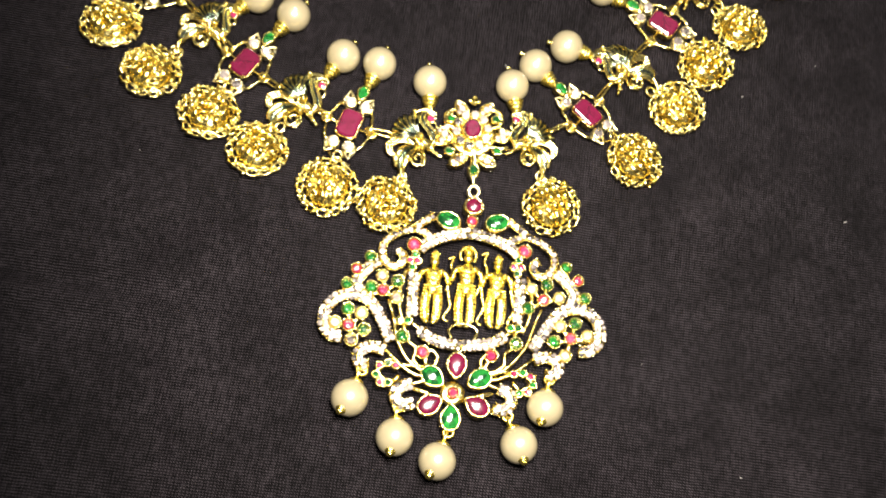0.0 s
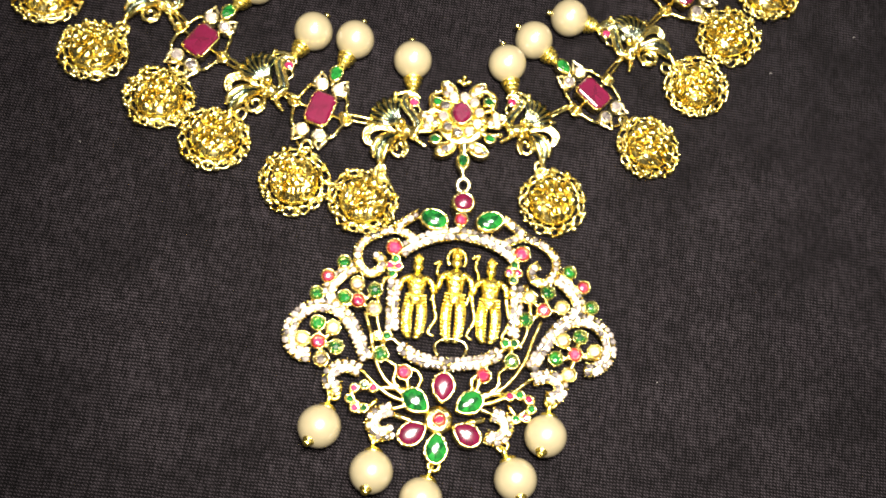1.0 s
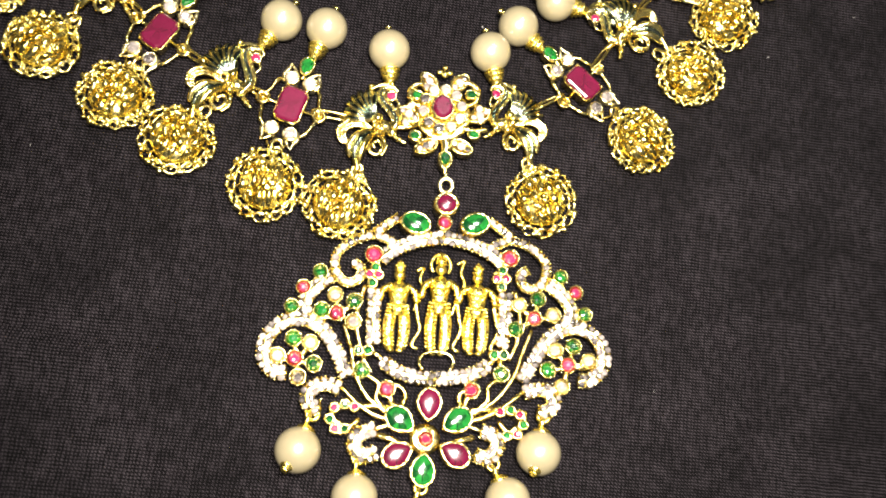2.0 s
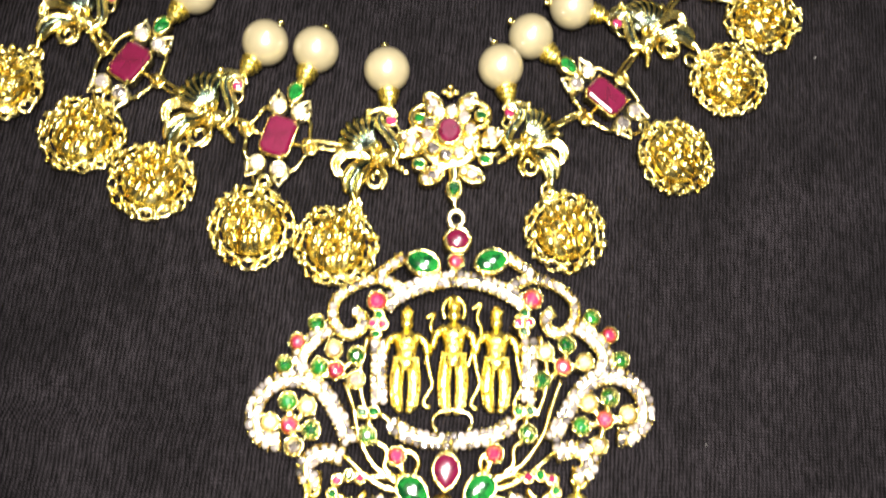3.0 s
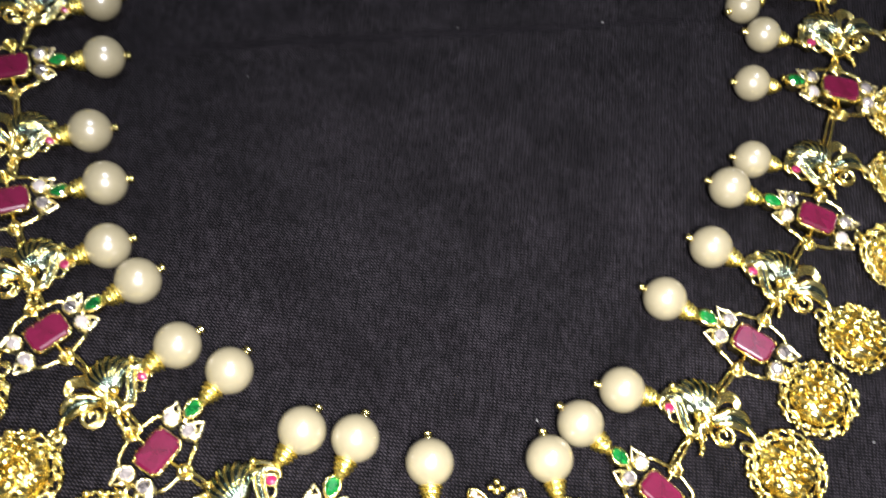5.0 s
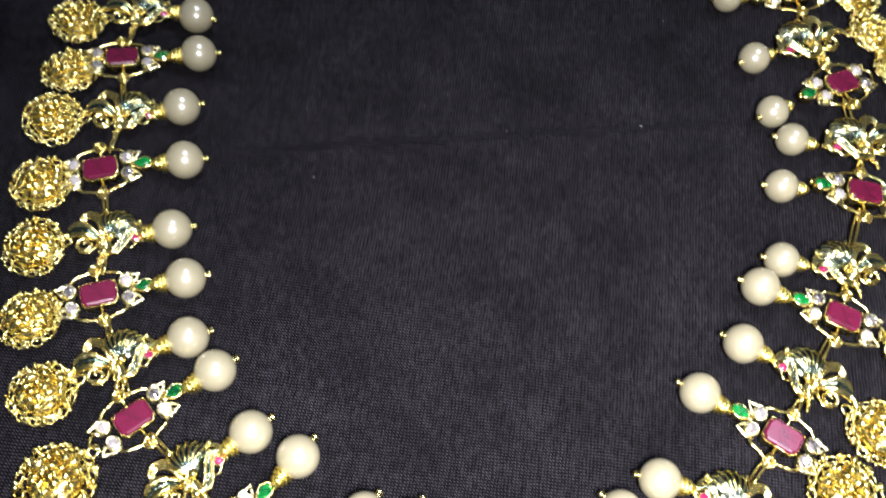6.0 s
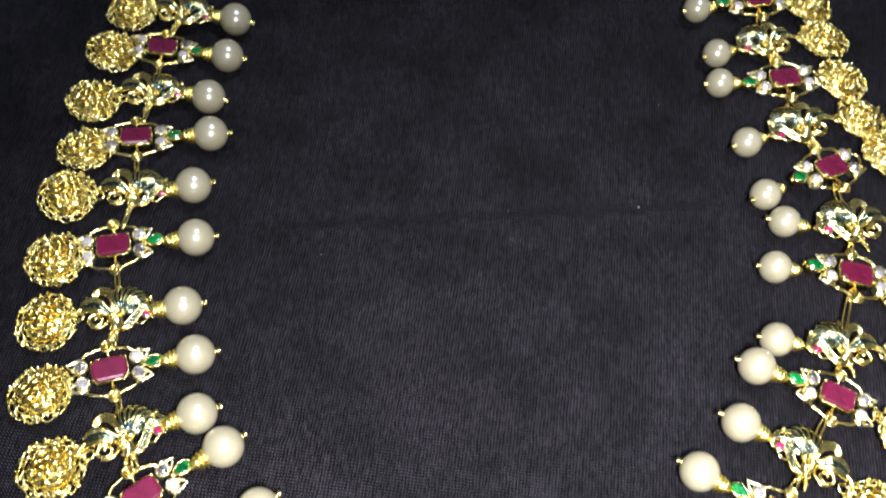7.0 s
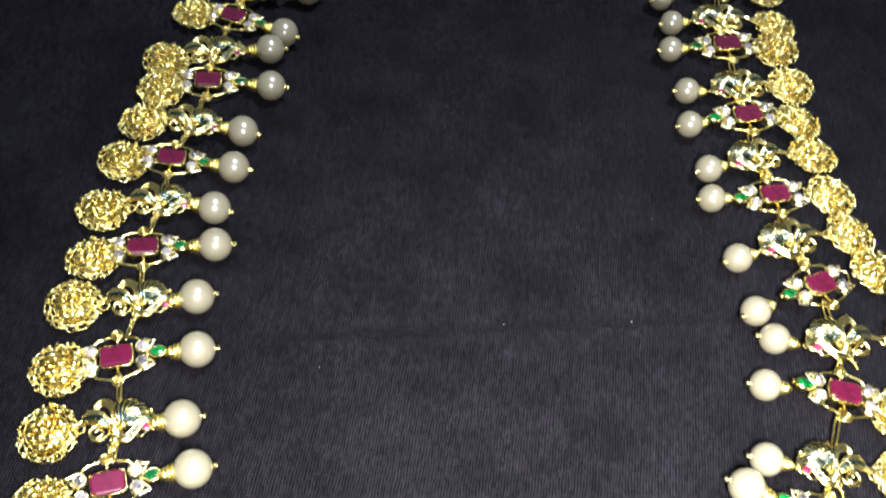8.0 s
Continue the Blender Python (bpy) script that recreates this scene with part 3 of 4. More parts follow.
    loop.tube([(-0.75 + 0.8 * math.cos(a), -8.2 + 0.8 * math.sin(a), 1.9) for a in np.linspace(0, 2 * math.pi, 9)[:-1]], 0.3, 6, True, 3)
    loop.tube([(-3.0, 0.6, 1.6), (-4.9, 0.2, 1.9), (-6.2, 0.2, 1.9)], [0.45, 0.36, 0.3], 6)
    loop.ball((-5.3, 0.3, 2.2), 0.42, 7, 5)
    loop.tube([(2.4, -0.3, 1.8), (3.6, -0.8, 1.9), (4.7, -1.0, 1.9)], [0.5, 0.36, 0.3], 6)
    loop.ball((3.6, -0.8, 2.1), 0.5, 8, 5)
    part("loop", loop.mirrored(side), GOLD, ob)
    return ob


# ---------------------------------------------------------------- laying the necklace
# per link, in millimetres on the cloth: the link's middle, its pearl, its bead
RUBY_LEFT = [
    (-22.9, -1.1, -18.6, 12.0, -25.5, -13.6),
    (-43.6, 8.7, -36.0, 20.0, -48.9, -2.0),
    (-60.6, 23.8, -50.1, 31.9, -69.6, 13.8),
    (-70.3, 42.9, -57.4, 46.7, -79.6, 37.9),
    (-75.1, 65.8, -61.8, 68.6, -84.3, 62.2),
    (-77.0, 89.0, -63.7, 91.4, -85.5, 85.7),
    (-77.3, 111.8, -64.3, 111.0, -86.7, 110.0),
    (-75.0, 135.0, -61.3, 135.2, -84.4, 131.4),
    (-74.0, 156.6, -61.5, 152.5, -83.0, 156.5),
]
RUBY_RIGHT = [
    (22.0, 7.6, 11.5, 16.1, 32.1, -0.6),
    (37.4, 29.9, 24.5, 35.6, 46.7, 22.6),
    (49.8, 51.6, 36.1, 55.4, 61.8, 46.4),
    (57.2, 76.6, 42.0, 76.1, 68.6, 73.9),
    (56.4, 101.3, 42.1, 92.5, 69.7, 107.2),
    (50.3, 123.9, 35.7, 120.1, 63.3, 126.6),
    (46.8, 147.4, 32.5, 141.3, 59.0, 148.1),
    (44.3, 171.1, 29.6, 165.8, 57.3, 173.0),
    (43.7, 193.9, 28.3, 184.6, 56.4, 194.7),
]
PEACOCK_LEFT = [
    (-10.1, -2.4, -8.7, 9.5, -14.5, -15.9),
    (-32.6, 2.5, -25.6, 12.6, -39.2, -8.1),
    (-51.2, 16.1, -43.3, 23.0, -60.6, 4.9),
    (-65.0, 32.6, -55.1, 36.8, -74.8, 26.3),
    (-71.3, 53.4, -61.2, 55.2, -82.3, 50.5),
    (-74.2, 77.6, -64.4, 79.4, -85.9, 75.3),
    (-76.3, 100.6, -65.8, 100.1, -87.1, 97.2),
    (-75.0, 122.4, -64.5, 121.0, -85.4, 121.5),
    (-75.5, 144.1, -63.6, 146.5, -85.6, 140.0),
    (-72.5, 166.5, -58.6, 167.9, -83.3, 169.2),
]
PEACOCK_RIGHT = [
    (11.3, 0.4, 7.2, 11.0, 16.3, -12.3),
    (29.1, 18.7, 17.5, 21.3, 40.7, 12.0),
    (43.3, 40.1, 32.2, 44.7, 54.1, 32.3),
    (52.4, 61.3, 40.4, 61.1, 66.5, 61.0),
    (58.5, 88.1, 45.1, 86.6, 74.7, 92.3),
    (51.6, 111.2, 39.8, 105.0, 65.9, 116.1),
    (47.1, 134.1, 35.8, 128.5, 61.2, 137.9),
    (45.6, 156.2, 32.6, 152.1, 59.1, 160.4),
    (43.1, 180.0, 30.5, 175.5, 57.7, 181.6),
]


def placed(make, kind, m):
    """The first of a kind is moved to its place, the later ones are copies."""
    if kind not in FIRST:
        FIRST[kind] = make()
        FIRST[kind].matrix_basis = m
        return FIRST[kind]
    ob = copy_thing(FIRST[kind], Matrix())
    ob.matrix_basis = m
    return ob


FIRST = {}


def spot(x, y, z, angle, size=1.0, tilt=0.0, lean=0.0):
    return pose(x * 0.001, y * 0.001, z * 0.001, tilt, lean, angle) @ Matrix.Scale(size, 4)


def heading(dx, dy):
    """The turn that brings +y to that direction."""
    return math.degrees(math.atan2(-dx, dy))


chance = random.Random(11)
for name, side, rows in (("ruby", 1, RUBY_LEFT), ("ruby", -1, RUBY_RIGHT), ("peacock", 1, PEACOCK_LEFT), ("peacock", -1, PEACOCK_RIGHT)):
    for i, (cx, cy, px, py, bx, by) in enumerate(rows):
        reach = math.hypot(px - cx, py - cy)
        if name == "ruby":
            size = max(0.97, min(1.12, reach / 13.7))
            axis = heading(px - bx, py - by)
            placed(lambda: make_ruby_link(side), (name, side), spot(cx, cy, 0, axis, size, chance.uniform(-4, 4), chance.uniform(-4, 4)))
            root = (cx, cy)
        else:
            size = max(0.94, min(1.10, reach / 12.0))
            axis = heading(px - bx, py - by)
            shift = Matrix.Rotation(radians(axis), 2) @ Vector((side * 0.8, -0.6))
            cx, cy = cx + shift.x, cy + shift.y
            placed(lambda: make_peacock(side), (name, side), spot(cx, cy, 0, axis, size))
            root = Vector((cx, cy)) + Matrix.Rotation(radians(axis), 2) @ Vector((side * -0.2, 7.0)) * size
        placed(make_pearl, "pearl", spot(px, py, 0, heading(px - root[0], py - root[1]), 1.0 if side > 0 else 1.0 if i < 3 else 0.93))
        kind = (i * 2 + (name == "ruby") + (side > 0)) % 3
        foot = (cx, cy)
        placed(lambda: make_bead(kind + 1), ("bead", kind), spot(bx, by, 0.2, heading(foot[0] - bx, foot[1] - by), 1.04 if side < 0 or i < 3 else 0.94, chance.uniform(-8, 8), chance.uniform(-8, 8)))

# jump rings between neighbouring links


def make_ring(gap):
    ob = thing("jump_ring", "small oval gold ring joining two necklace links", "ring", "jump rings of the necklace")
    s = Shape()
    h = gap / 2
    s.tube([(0.38 * math.cos(a), h * math.sin(a), 1.9 + 0.3 * math.cos(a)) for a in np.linspace(0, 2 * math.pi, 11)[:-1]], 0.24, 6, True, 3)
    part("wire", s, GOLD, ob)
    s = Shape()
    s.ball((0.1, h * 0.9, 1.9), 0.55, 8, 5)
    part("knob", s, GOLD, ob)
    return ob


for side, rubies, birds in ((1, RUBY_LEFT, PEACOCK_LEFT), (-1, RUBY_RIGHT, PEACOCK_RIGHT)):
    chain = []
    for k in range(len(birds)):
        chain.append((birds[k][:2], 4.6))
        if k < len(rubies):
            chain.append((rubies[k][:2], 4.6))
    for (a, ra), (b, rb) in zip(chain, chain[1:]):
        a, b = Vector(a), Vector(b)
        d = (b - a).normalized()
        gap = max(1.8, (b - a).length - ra - rb + 1.8)
        mid = (a + d * ra + b - d * rb) / 2
        placed(lambda: make_ring(3.0), "ring", spot(mid.x, mid.y, 0, heading(d.x, d.y), 1.0) @ Matrix.Diagonal((1, gap / 3.0, 1, 1)))

# ---------------------------------------------------------------- the flower in the middle


def flower():
    ob = thing("flower_centrepiece", "gold flower link with oval ruby, crystals and emeralds", "jewelled link")
    gold = Shape()
    bezel(gold, oval(1.55, 1.9), 0.1, 0.5, 3.3, 0.3, 2.2)
    part("ruby", None, RUBY, ob, "oval ruby", (0.1, 0.5, 3.4), gem_mesh("ruby", "oval", oval(1.55, 1.9), 1.1, RUBY))
    for k in range(10):
        a = 2 * math.pi * k / 10 + 0.2
        x, y = 0.1 + 3.0 * math.cos(a), 0.5 + 3.25 * math.sin(a)
        cup(gold, x, y, 2.7, 0.78, 0.2, 3.2)
        round_gem("crystal", x, y, 2.75, 0.78, CRYSTAL, ob)
    for x, y in ((-3.9, 2.5), (4.6, 3.5), (-3.8, -4.2), (5.2, -3.1)):
        bezel(gold, oval(0.75, 0.62, 12), x, y, 2.4, 0.3, 1.5)
        part("emerald", None, EMERALD, ob, "", (x, y, 2.45), gem_mesh("emerald", "oval_small", oval(0.75, 0.62, 12), 0.7, EMERALD))
        for da in (-0.5, 0.5):
            a = math.atan2(y, x) + da * 0.9
            r = math.hypot(x, y) + 0.15
            cup(gold, r * math.cos(a), r * math.sin(a), 2.3, 0.55, 0.2, 1.3)
            round_gem("crystal", r * math.cos(a), r * math.sin(a), 2.35, 0.55, CRYSTAL, ob)
    for x, y, w, h, turn in ((-5.0, -0.8, 0.95, 1.75, 60), (6.0, 0.2, 0.95, 1.75, -60), (-2.0, -5.7, 1.0, 1.8, 122), (3.3, -5.3, 1.0, 1.8, -112), (-2.1, 5.0, 0.95, 1.7, 40), (2.6, 5.3, 0.95, 1.7, -40)):
        o = leaf(w, h, 14, turn)
        bezel(gold, o, x, y, 2.3, 0.3, 1.4)
        for u, r in ((-0.62, 0.44), (0.0, 0.66), (0.62, 0.44)):
            d = Matrix.Rotation(radians(turn), 2) @ Vector((0, u * h))
            round_gem("crystal", x + d.x, y + d.y, 2.4, r, CRYSTAL, ob)
    bezel(gold, pear(0.85, 1.3, 14, 180), 1.0, -7.7, 2.4, 0.35, 1.4)
    part("emerald", None, EMERALD, ob, "", (1.0, -7.5, 2.45), gem_mesh("emerald", "drop_foot", pear(0.7, 1.0, 14, 180), 0.7, EMERALD))
    for x, y, r in ((0.2, 7.6, 0.5), (-0.6, 6.8, 0.5), (1.0, 6.8, 0.5), (0.2, 6.4, 0.6)):
        gold.ball((x, y, 2.1), r, 8, 5)
    gold.lathe([(1.0, 4.4), (1.6, 4.4), (1.7, 4.0)], (0.3, 0, 0), (0, 0, 1), 20)
    for sx, cx, cy in ((-1, -3.9, 2.5), (1, 4.5, 3.4)):
        gold.tube([(cx - sx * 1.2, cy - 1.9, 2.0), (cx + sx * 0.7, cy - 1.2, 2.1), (cx + sx * 1.1, cy + 0.6, 2.1), (cx, cy + 1.8, 2.2), (cx - sx * 1.6, cy + 2.0, 2.2)], [0.3, 0.45, 0.5, 0.45, 0.3], 7)
    gold.tube([(1.0, -4.6, 1.9), (1.0, -6.6, 2.0)], [1.0, 0.6], 8)
    gold.tube([(1.0, -9.0, 2.1), (1.15, -9.9, 2.0), (1.25, -10.6, 2.0)], [0.5, 0.35, 0.3], 7)
    for sx, x, y in ((-1, -6.6, -2.9), (1, 7.2, -1.9)):
        gold.tube([(sx * 3.5, -2.0, 1.6), ((sx * 3.5 + x) / 2, (y - 2.0) / 2 - 0.4, 1.8), (x, y, 1.8)], 0.4, 7)
    part("mount", gold, GOLD, ob)
    return ob


flower().location.z = 0.0008

# ---------------------------------------------------------------- the pendant


def on_pendant(x, y, side):
    """From the pendant's half drawing to the cloth: it hangs a little askew."""
    return (1.45 + 0.07 * min(0.0, y + 38) + side * x * 0.985, y + 0.042 * side * x)


def band_stones(ob, line, pitch, r, z, mat, name="crystal", rows=1, spread=0.0):
    """Small stones set along a band."""
    pts = smooth_line([(x, y, z) for x, y in line], False, 12)
    left = pitch / 2
    for a, b in zip(pts, pts[1:]):
        d = (b - a).length
        while left < d:
            q = a.lerp(b, left / d)
            n = Vector((-(b - a).y, (b - a).x, 0)).normalized()
            for k in range(rows):
                w = q + n * spread * (k - (rows - 1) / 2)
                size = r * (0.86, 1.0, 1.1)[TIPS.randrange(3)]
                w = w + Vector((TIPS.uniform(-0.13, 0.13), TIPS.uniform(-0.13, 0.13), TIPS.uniform(-0.06, 0.08)))
                round_gem(name, w.x, w.y, w.z, size, mat, ob, "", 51 * TIPS.randrange(7))
            left += pitch
        left -= d


PAVE = {
    "arch": [(0, -19.9), (4.1, -20.7), (7.8, -22.4), (9.3, -23.8)],
    "pillar": [(9.75, -28.0), (9.7, -32), (9.45, -36.2)],
    "bowl": [(0, -41.0), (4.8, -40.3), (7.7, -38.7)],
    "brow": [(6.9, -17.0), (8.6, -18.2), (10.4, -19.6)],
    "brow_link": [(10.4, -19.8), (8.2, -20.7), (6.4, -21.8)],
    "cloud": [(10.6, -19.9), (13.3, -20.9), (15.7, -23.0), (15.7, -25.6), (14.2, -27.3), (12.4, -26.8), (11.9, -25.2), (13.2, -24.3)],
    "shoulder": [(16.2, -26.4), (18.3, -28.0), (19.9, -30.4), (19.3, -32.4)],
    "paisley": [(12.7, -41.0), (14.6, -37.4), (16.8, -34.3), (19.2, -33.0), (22.3, -33.2), (24.6, -35.6), (24.8, -38.6), (23.0, -40.5), (21.2, -40.6)],
    "scroll": [(13.3, -42.6), (15.9, -42.0), (17.8, -43.3), (17.3, -45.1), (15.6, -45.4)],
    "lower_scroll": [(7.6, -48.1), (9.7, -48.9), (10.2, -50.5), (8.8, -51.9), (7.0, -51.4)],
}
WIDE = {"paisley": 2, "cloud": 1, "pillar": 2, "bowl": 2, "arch": 2, "shoulder": 2, "scroll": 2, "lower_scroll": 2}
STEMS = [
    [(2.6, -46.6), (6.5, -45.6), (9.6, -43.4), (11.6, -40.2), (12.6, -36.8), (13.9, -33.4)],
    [(3.2, -47.0), (7.5, -46.4), (10.6, -44.6), (13.2, -42.4)],
    [(5.6, -45.8), (8.0, -44.0), (8.0, -41.8), (9.9, -40.6)],
    [(3.0, -48.2), (5.4, -47.6), (7.6, -48.1)],
    [(11.2, -27.6), (12.0, -31), (11.8, -34.8), (10.6, -38)],
    [(7.6, -38.6), (9.2, -37.4)],
    [(4.2, -44.6), (3.9, -43.2), (5.2, -42.0), (6.8, -42.4)],
    [(10.0, -46.8), (12.4, -48.8), (13.6, -47.2), (13.8, -45.2)],
    [(15.8, -45.4), (16.3, -46.6)],
]


def statuette(height, halo):
    """A plain small standing figure, one mesh."""
    s = Shape()
    s.tube([(0, -0.12 * height, 2.0), (0, -0.06 * height, 2.1), (0, 0.0, 1.9), (0, 0.14 * height, 2.2), (0, 0.21 * height, 2.0), (0, 0.25 * height, 1.9)], [1.0, 1.3, 1.0, 1.35, 1.0, 0.4], 10, flat=0.7)
    for u in (-1, 1):
        # each side of the parted skirt, with its beaded hems
        s.tube([(u * 0.72, -0.47 * height, 1.3), (u * 0.95, -0.34 * height, 1.6), (u * 0.92, -0.18 * height, 1.9), (u * 0.55, -0.04 * height, 1.9)], [0.55, 0.72, 0.78, 0.6], 9, flat=0.8)
        for k in range(11):
            f = k / 10
            w = 0.28 * math.sin(math.pi * (0.15 + 0.8 * f))
            s.ball((u * (0.28 + w * 0.6), (-0.44 + 0.37 * f) * height, 2.05 + 0.4 * f), 0.25, 6, 4)
            s.ball((u * (0.92 + w), (-0.45 + 0.39 * f) * height, 2.15 + 0.4 * f), 0.23, 6, 4)
            s.ball((u * (1.22 + w), (-0.43 + 0.38 * f) * height, 1.75 + 0.4 * f), 0.24, 6, 4)
        for k in range(4):
            s.ball((u * (1.05 + 0.34 * k), (0.185 - 0.012 * k * k) * height, 2.6 - 0.1 * k), 0.36, 6, 5)
    for k in range(12):
        u = -1 + 2 * k / 11
        s.ball((u * 1.25, 0.17 * height - 0.9 * (1 - u * u), 3.0 - 0.3 * u * u), 0.23, 5, 4)
        s.ball((u * 0.8, 0.10 * height - 0.8 * (1 - u * u), 3.0 - 0.3 * u * u), 0.2, 5, 4)
        s.ball((u * 1.25, -0.02 * height - 0.2 * (1 - u * u), 2.75 - 0.3 * u * u), 0.24, 5, 4)
    for k in range(6):
        s.ball((0.55 * math.cos(k * 1.05), (0.41 + 0.03 * math.sin(k * 1.05)) * height, 2.75), 0.2, 5, 4)
    s.ball((0, 0.31 * height, 2.2), (0.72, 0.85, 0.7), 9, 6)
    s.tube([(0, 0.36 * height, 2.2), (0, 0.42 * height, 2.2), (0, 0.48 * height, 2.0)], [0.75, 0.6, 0.15], 8)
    if halo:
        s.tube([(1.25 * math.cos(a), 0.36 * height + 1.7 * math.sin(a), 1.6) for a in np.linspace(-0.7, math.pi + 0.7, 9)], 0.24, 6)
    for u in (-1, 1):
        s.tube([(u * 0.9, 0.2 * height, 2.1), (u * 2.0, 0.14 * height, 2.3), (u * 2.3, 0.03 * height, 2.2), (u * 2.7, 0.06 * height, 2.0)], [0.5, 0.42, 0.35, 0.25], 7)
        s.ball((u * 0.55, -0.49 * height, 1.6), (0.5, 0.35, 0.4), 7, 5)
    # the slender bow beside the figure
    s.tube([(2.1, 0.38 * height, 1.8), (3.0, 0.42 * height, 1.8), (2.6, 0.30 * height, 1.8), (3.1, 0.18 * height, 1.9), (2.3, 0.04 * height, 2.0), (2.6, -0.14 * height, 1.8), (2.9, -0.26 * height, 1.8), (2.0, -0.42 * height, 1.7), (2.8, -0.46 * height, 1.7)], [0.2, 0.22, 0.24, 0.24, 0.28, 0.26, 0.24, 0.22, 0.2], 6)
    s.tube([(-2.6, 0.06 * height, 1.9), (-2.9, -0.04 * height, 1.8), (-3.1, -0.1 * height, 1.7)], [0.28, 0.22, 0.2], 6)
    s.v = [(1.16 * x, y, z) for x, y, z in s.v]
    return s


def pendant():
    ob = thing("pendant", "crescent gold pendant paved with crystals, rubies, emeralds and statuettes", "pendant")
    for side in (-1, 1):
        for name, half in PAVE.items():
            line = [on_pendant(x, y, side) for x, y in half]
            rows = WIDE.get(name, 1)
            s = Shape()
            s.tube([(x, y, 1.55) for x, y in line], [0.55, 0.74, 0.74, 0.74, 0.55] if rows == 1 else [0.8, 1.08, 1.08, 1.08, 1.08, 0.8], 9, flat=0.8)
            wide = 0.66 if rows == 1 else 1.02
            pts = smooth_line([(x, y, 2.0) for x, y in line], False, 6)
            for k, (a, b) in enumerate(zip(pts, pts[1:])):
                n = Vector((-(b - a).y, (b - a).x, 0)).normalized() * wide
                for w in (-1, 1):
                    s.ball(a + n * w * (1 if k % 2 else 0.9), 0.2, 5, 4)
            part("pave_band", s, GOLD, ob)
            if rows == 1:
                band_stones(ob, line, 1.05, 0.52, 2.14, CRYSTAL)
            else:
                band_stones(ob, line, 0.92, 0.5, 2.25, CRYSTAL, "crystal", 2, 1.0)
        for half in STEMS:
            s = Shape()
            pts = [on_pendant(x, y, side) for x, y in half]
            s.tube([(x, y, 1.5 + 0.4 * math.sin(3 * k / len(pts))) for k, (x, y) in enumerate(pts)], [0.42, 0.36, 0.30], 7)
            part("stem", s, GOLD, ob)
    gold = Shape()

    def set_round(name, x, y, r, mat, z=2.5):
        key = ("collet", r, z)
        if key not in CUTS:
            s = Shape()
            if r > 0.7:
                deep_cup(s, z, r * 0.92, z + 0.6)
            else:
                cup(s, 0, 0, z, r, 0.24, z + 0.6)
            CUTS[key] = s.mesh("collet", GOLD)
        collet = part("collet", None, GOLD, ob, "", (x, y, 0), CUTS[key])
        round_gem(name, 0, 0, z + 0.02, r * 0.82 if r > 0.7 else r, mat, collet)

    def set_drop(name, outline, x, y, z, wall, depth, mat, label, key):
        s = Shape()
        bezel(s, outline, 0, 0, z, wall, depth)
        rim = part("bezel", s, GOLD, ob, "", (x, y, 0))
        part(name, None, mat, rim, label, (0, 0, z + 0.05), cabochon(name, key, outline, 1.0, mat))

    # crown of the pendant
    set_drop("ruby", oval(1.5, 1.42, 16), 1.5, -14.9, 3.1, 0.42, 2.6, RUBY, "round ruby", "round_top")
    set_round("pink_stone", 1.35, -17.9, 0.85, PINK, 3.0)
    for x, y, turn in ((-2.9, -18.2, -105), (6.0, -17.6, 108)):
        set_drop("emerald", turned(oval(1.5, 2.1, 16), turn), x, y, 2.9, 0.28, 2.6, EMERALD, "oval emerald", ("drop", turn))
    for x, y in ((-8.7, -23.6), (11.4, -22.5)):
        set_round("pink_stone", x, y, 1.1, PINK, 2.8)
    for x, y, c in ((-8.3, -25.4, 0), (-9.1, -26.5, 1), (-7.8, -26.5, 1), (-8.6, -27.8, 0), (10.4, -24.4, 0), (9.6, -25.7, 1), (11.0, -25.6, 1), (10.3, -26.9, 0)):
        set_round("pink_stone" if c else "emerald", x, y, 0.55, PINK if c else EMERALD, 2.7)
    for x, y, c in ((-16.2, -26.7, 0), (-18.4, -29.2, 1), (-19.8, -32.1, 0), (19.2, -24.6, 0), (21.5, -26.8, 1), (22.9, -30.0, 0)):
        set_round("pink_stone" if c else "emerald", x, y, 0.85, PINK if c else EMERALD, 2.4)
    kinds = (("crystal", CRYSTAL), ("emerald", EMERALD), ("pink_stone", PINK))
    for x, y, c in ((-13.8, -30.0, 0), (-15.5, -32.3, 1), (-13.4, -32.6, 2), (-11.0, -30.7, 1), (-10.9, -33.7, 0), (18.1, -30.5, 0), (15.8, -28.3, 1), (15.3, -31.2, 2), (12.6, -33.0, 1), (13.0, -29.4, 0)):
        set_round(kinds[c][0], x, y, 0.93, kinds[c][1], 2.6)
    for x, y, c in ((-19.1, -36.7, 1), (-16.7, -37.2, 0), (-18.7, -39.5, 2), (-16.0, -40.1, 1), (-21.1, -39.3, 0), (-18.0, -42.1, 0), (21.2, -34.9, 1), (18.5, -35.7, 0), (20.5, -37.7, 2), (17.5, -38.6, 1), (23.5, -36.9, 0), (19.6, -40.9, 0)):
        set_round(kinds[c][0], x, y, 0.95, kinds[c][1], 2.6)
    for x, y in ((-9.9, -37.7), (-8.5, -37.6), (9.6, -37.0), (11.0, -36.9)):
        set_round("emerald", x, y, 0.6, EMERALD, 2.7)
    for x, y, c in ((-9.2, -40.5, 1), (10.7, -39.7, 1), (-5.5, -42.9, 2), (6.5, -42.3, 2)):
        set_round(kinds[c][0], x, y, 0.95, kinds[c][1], 2.6)
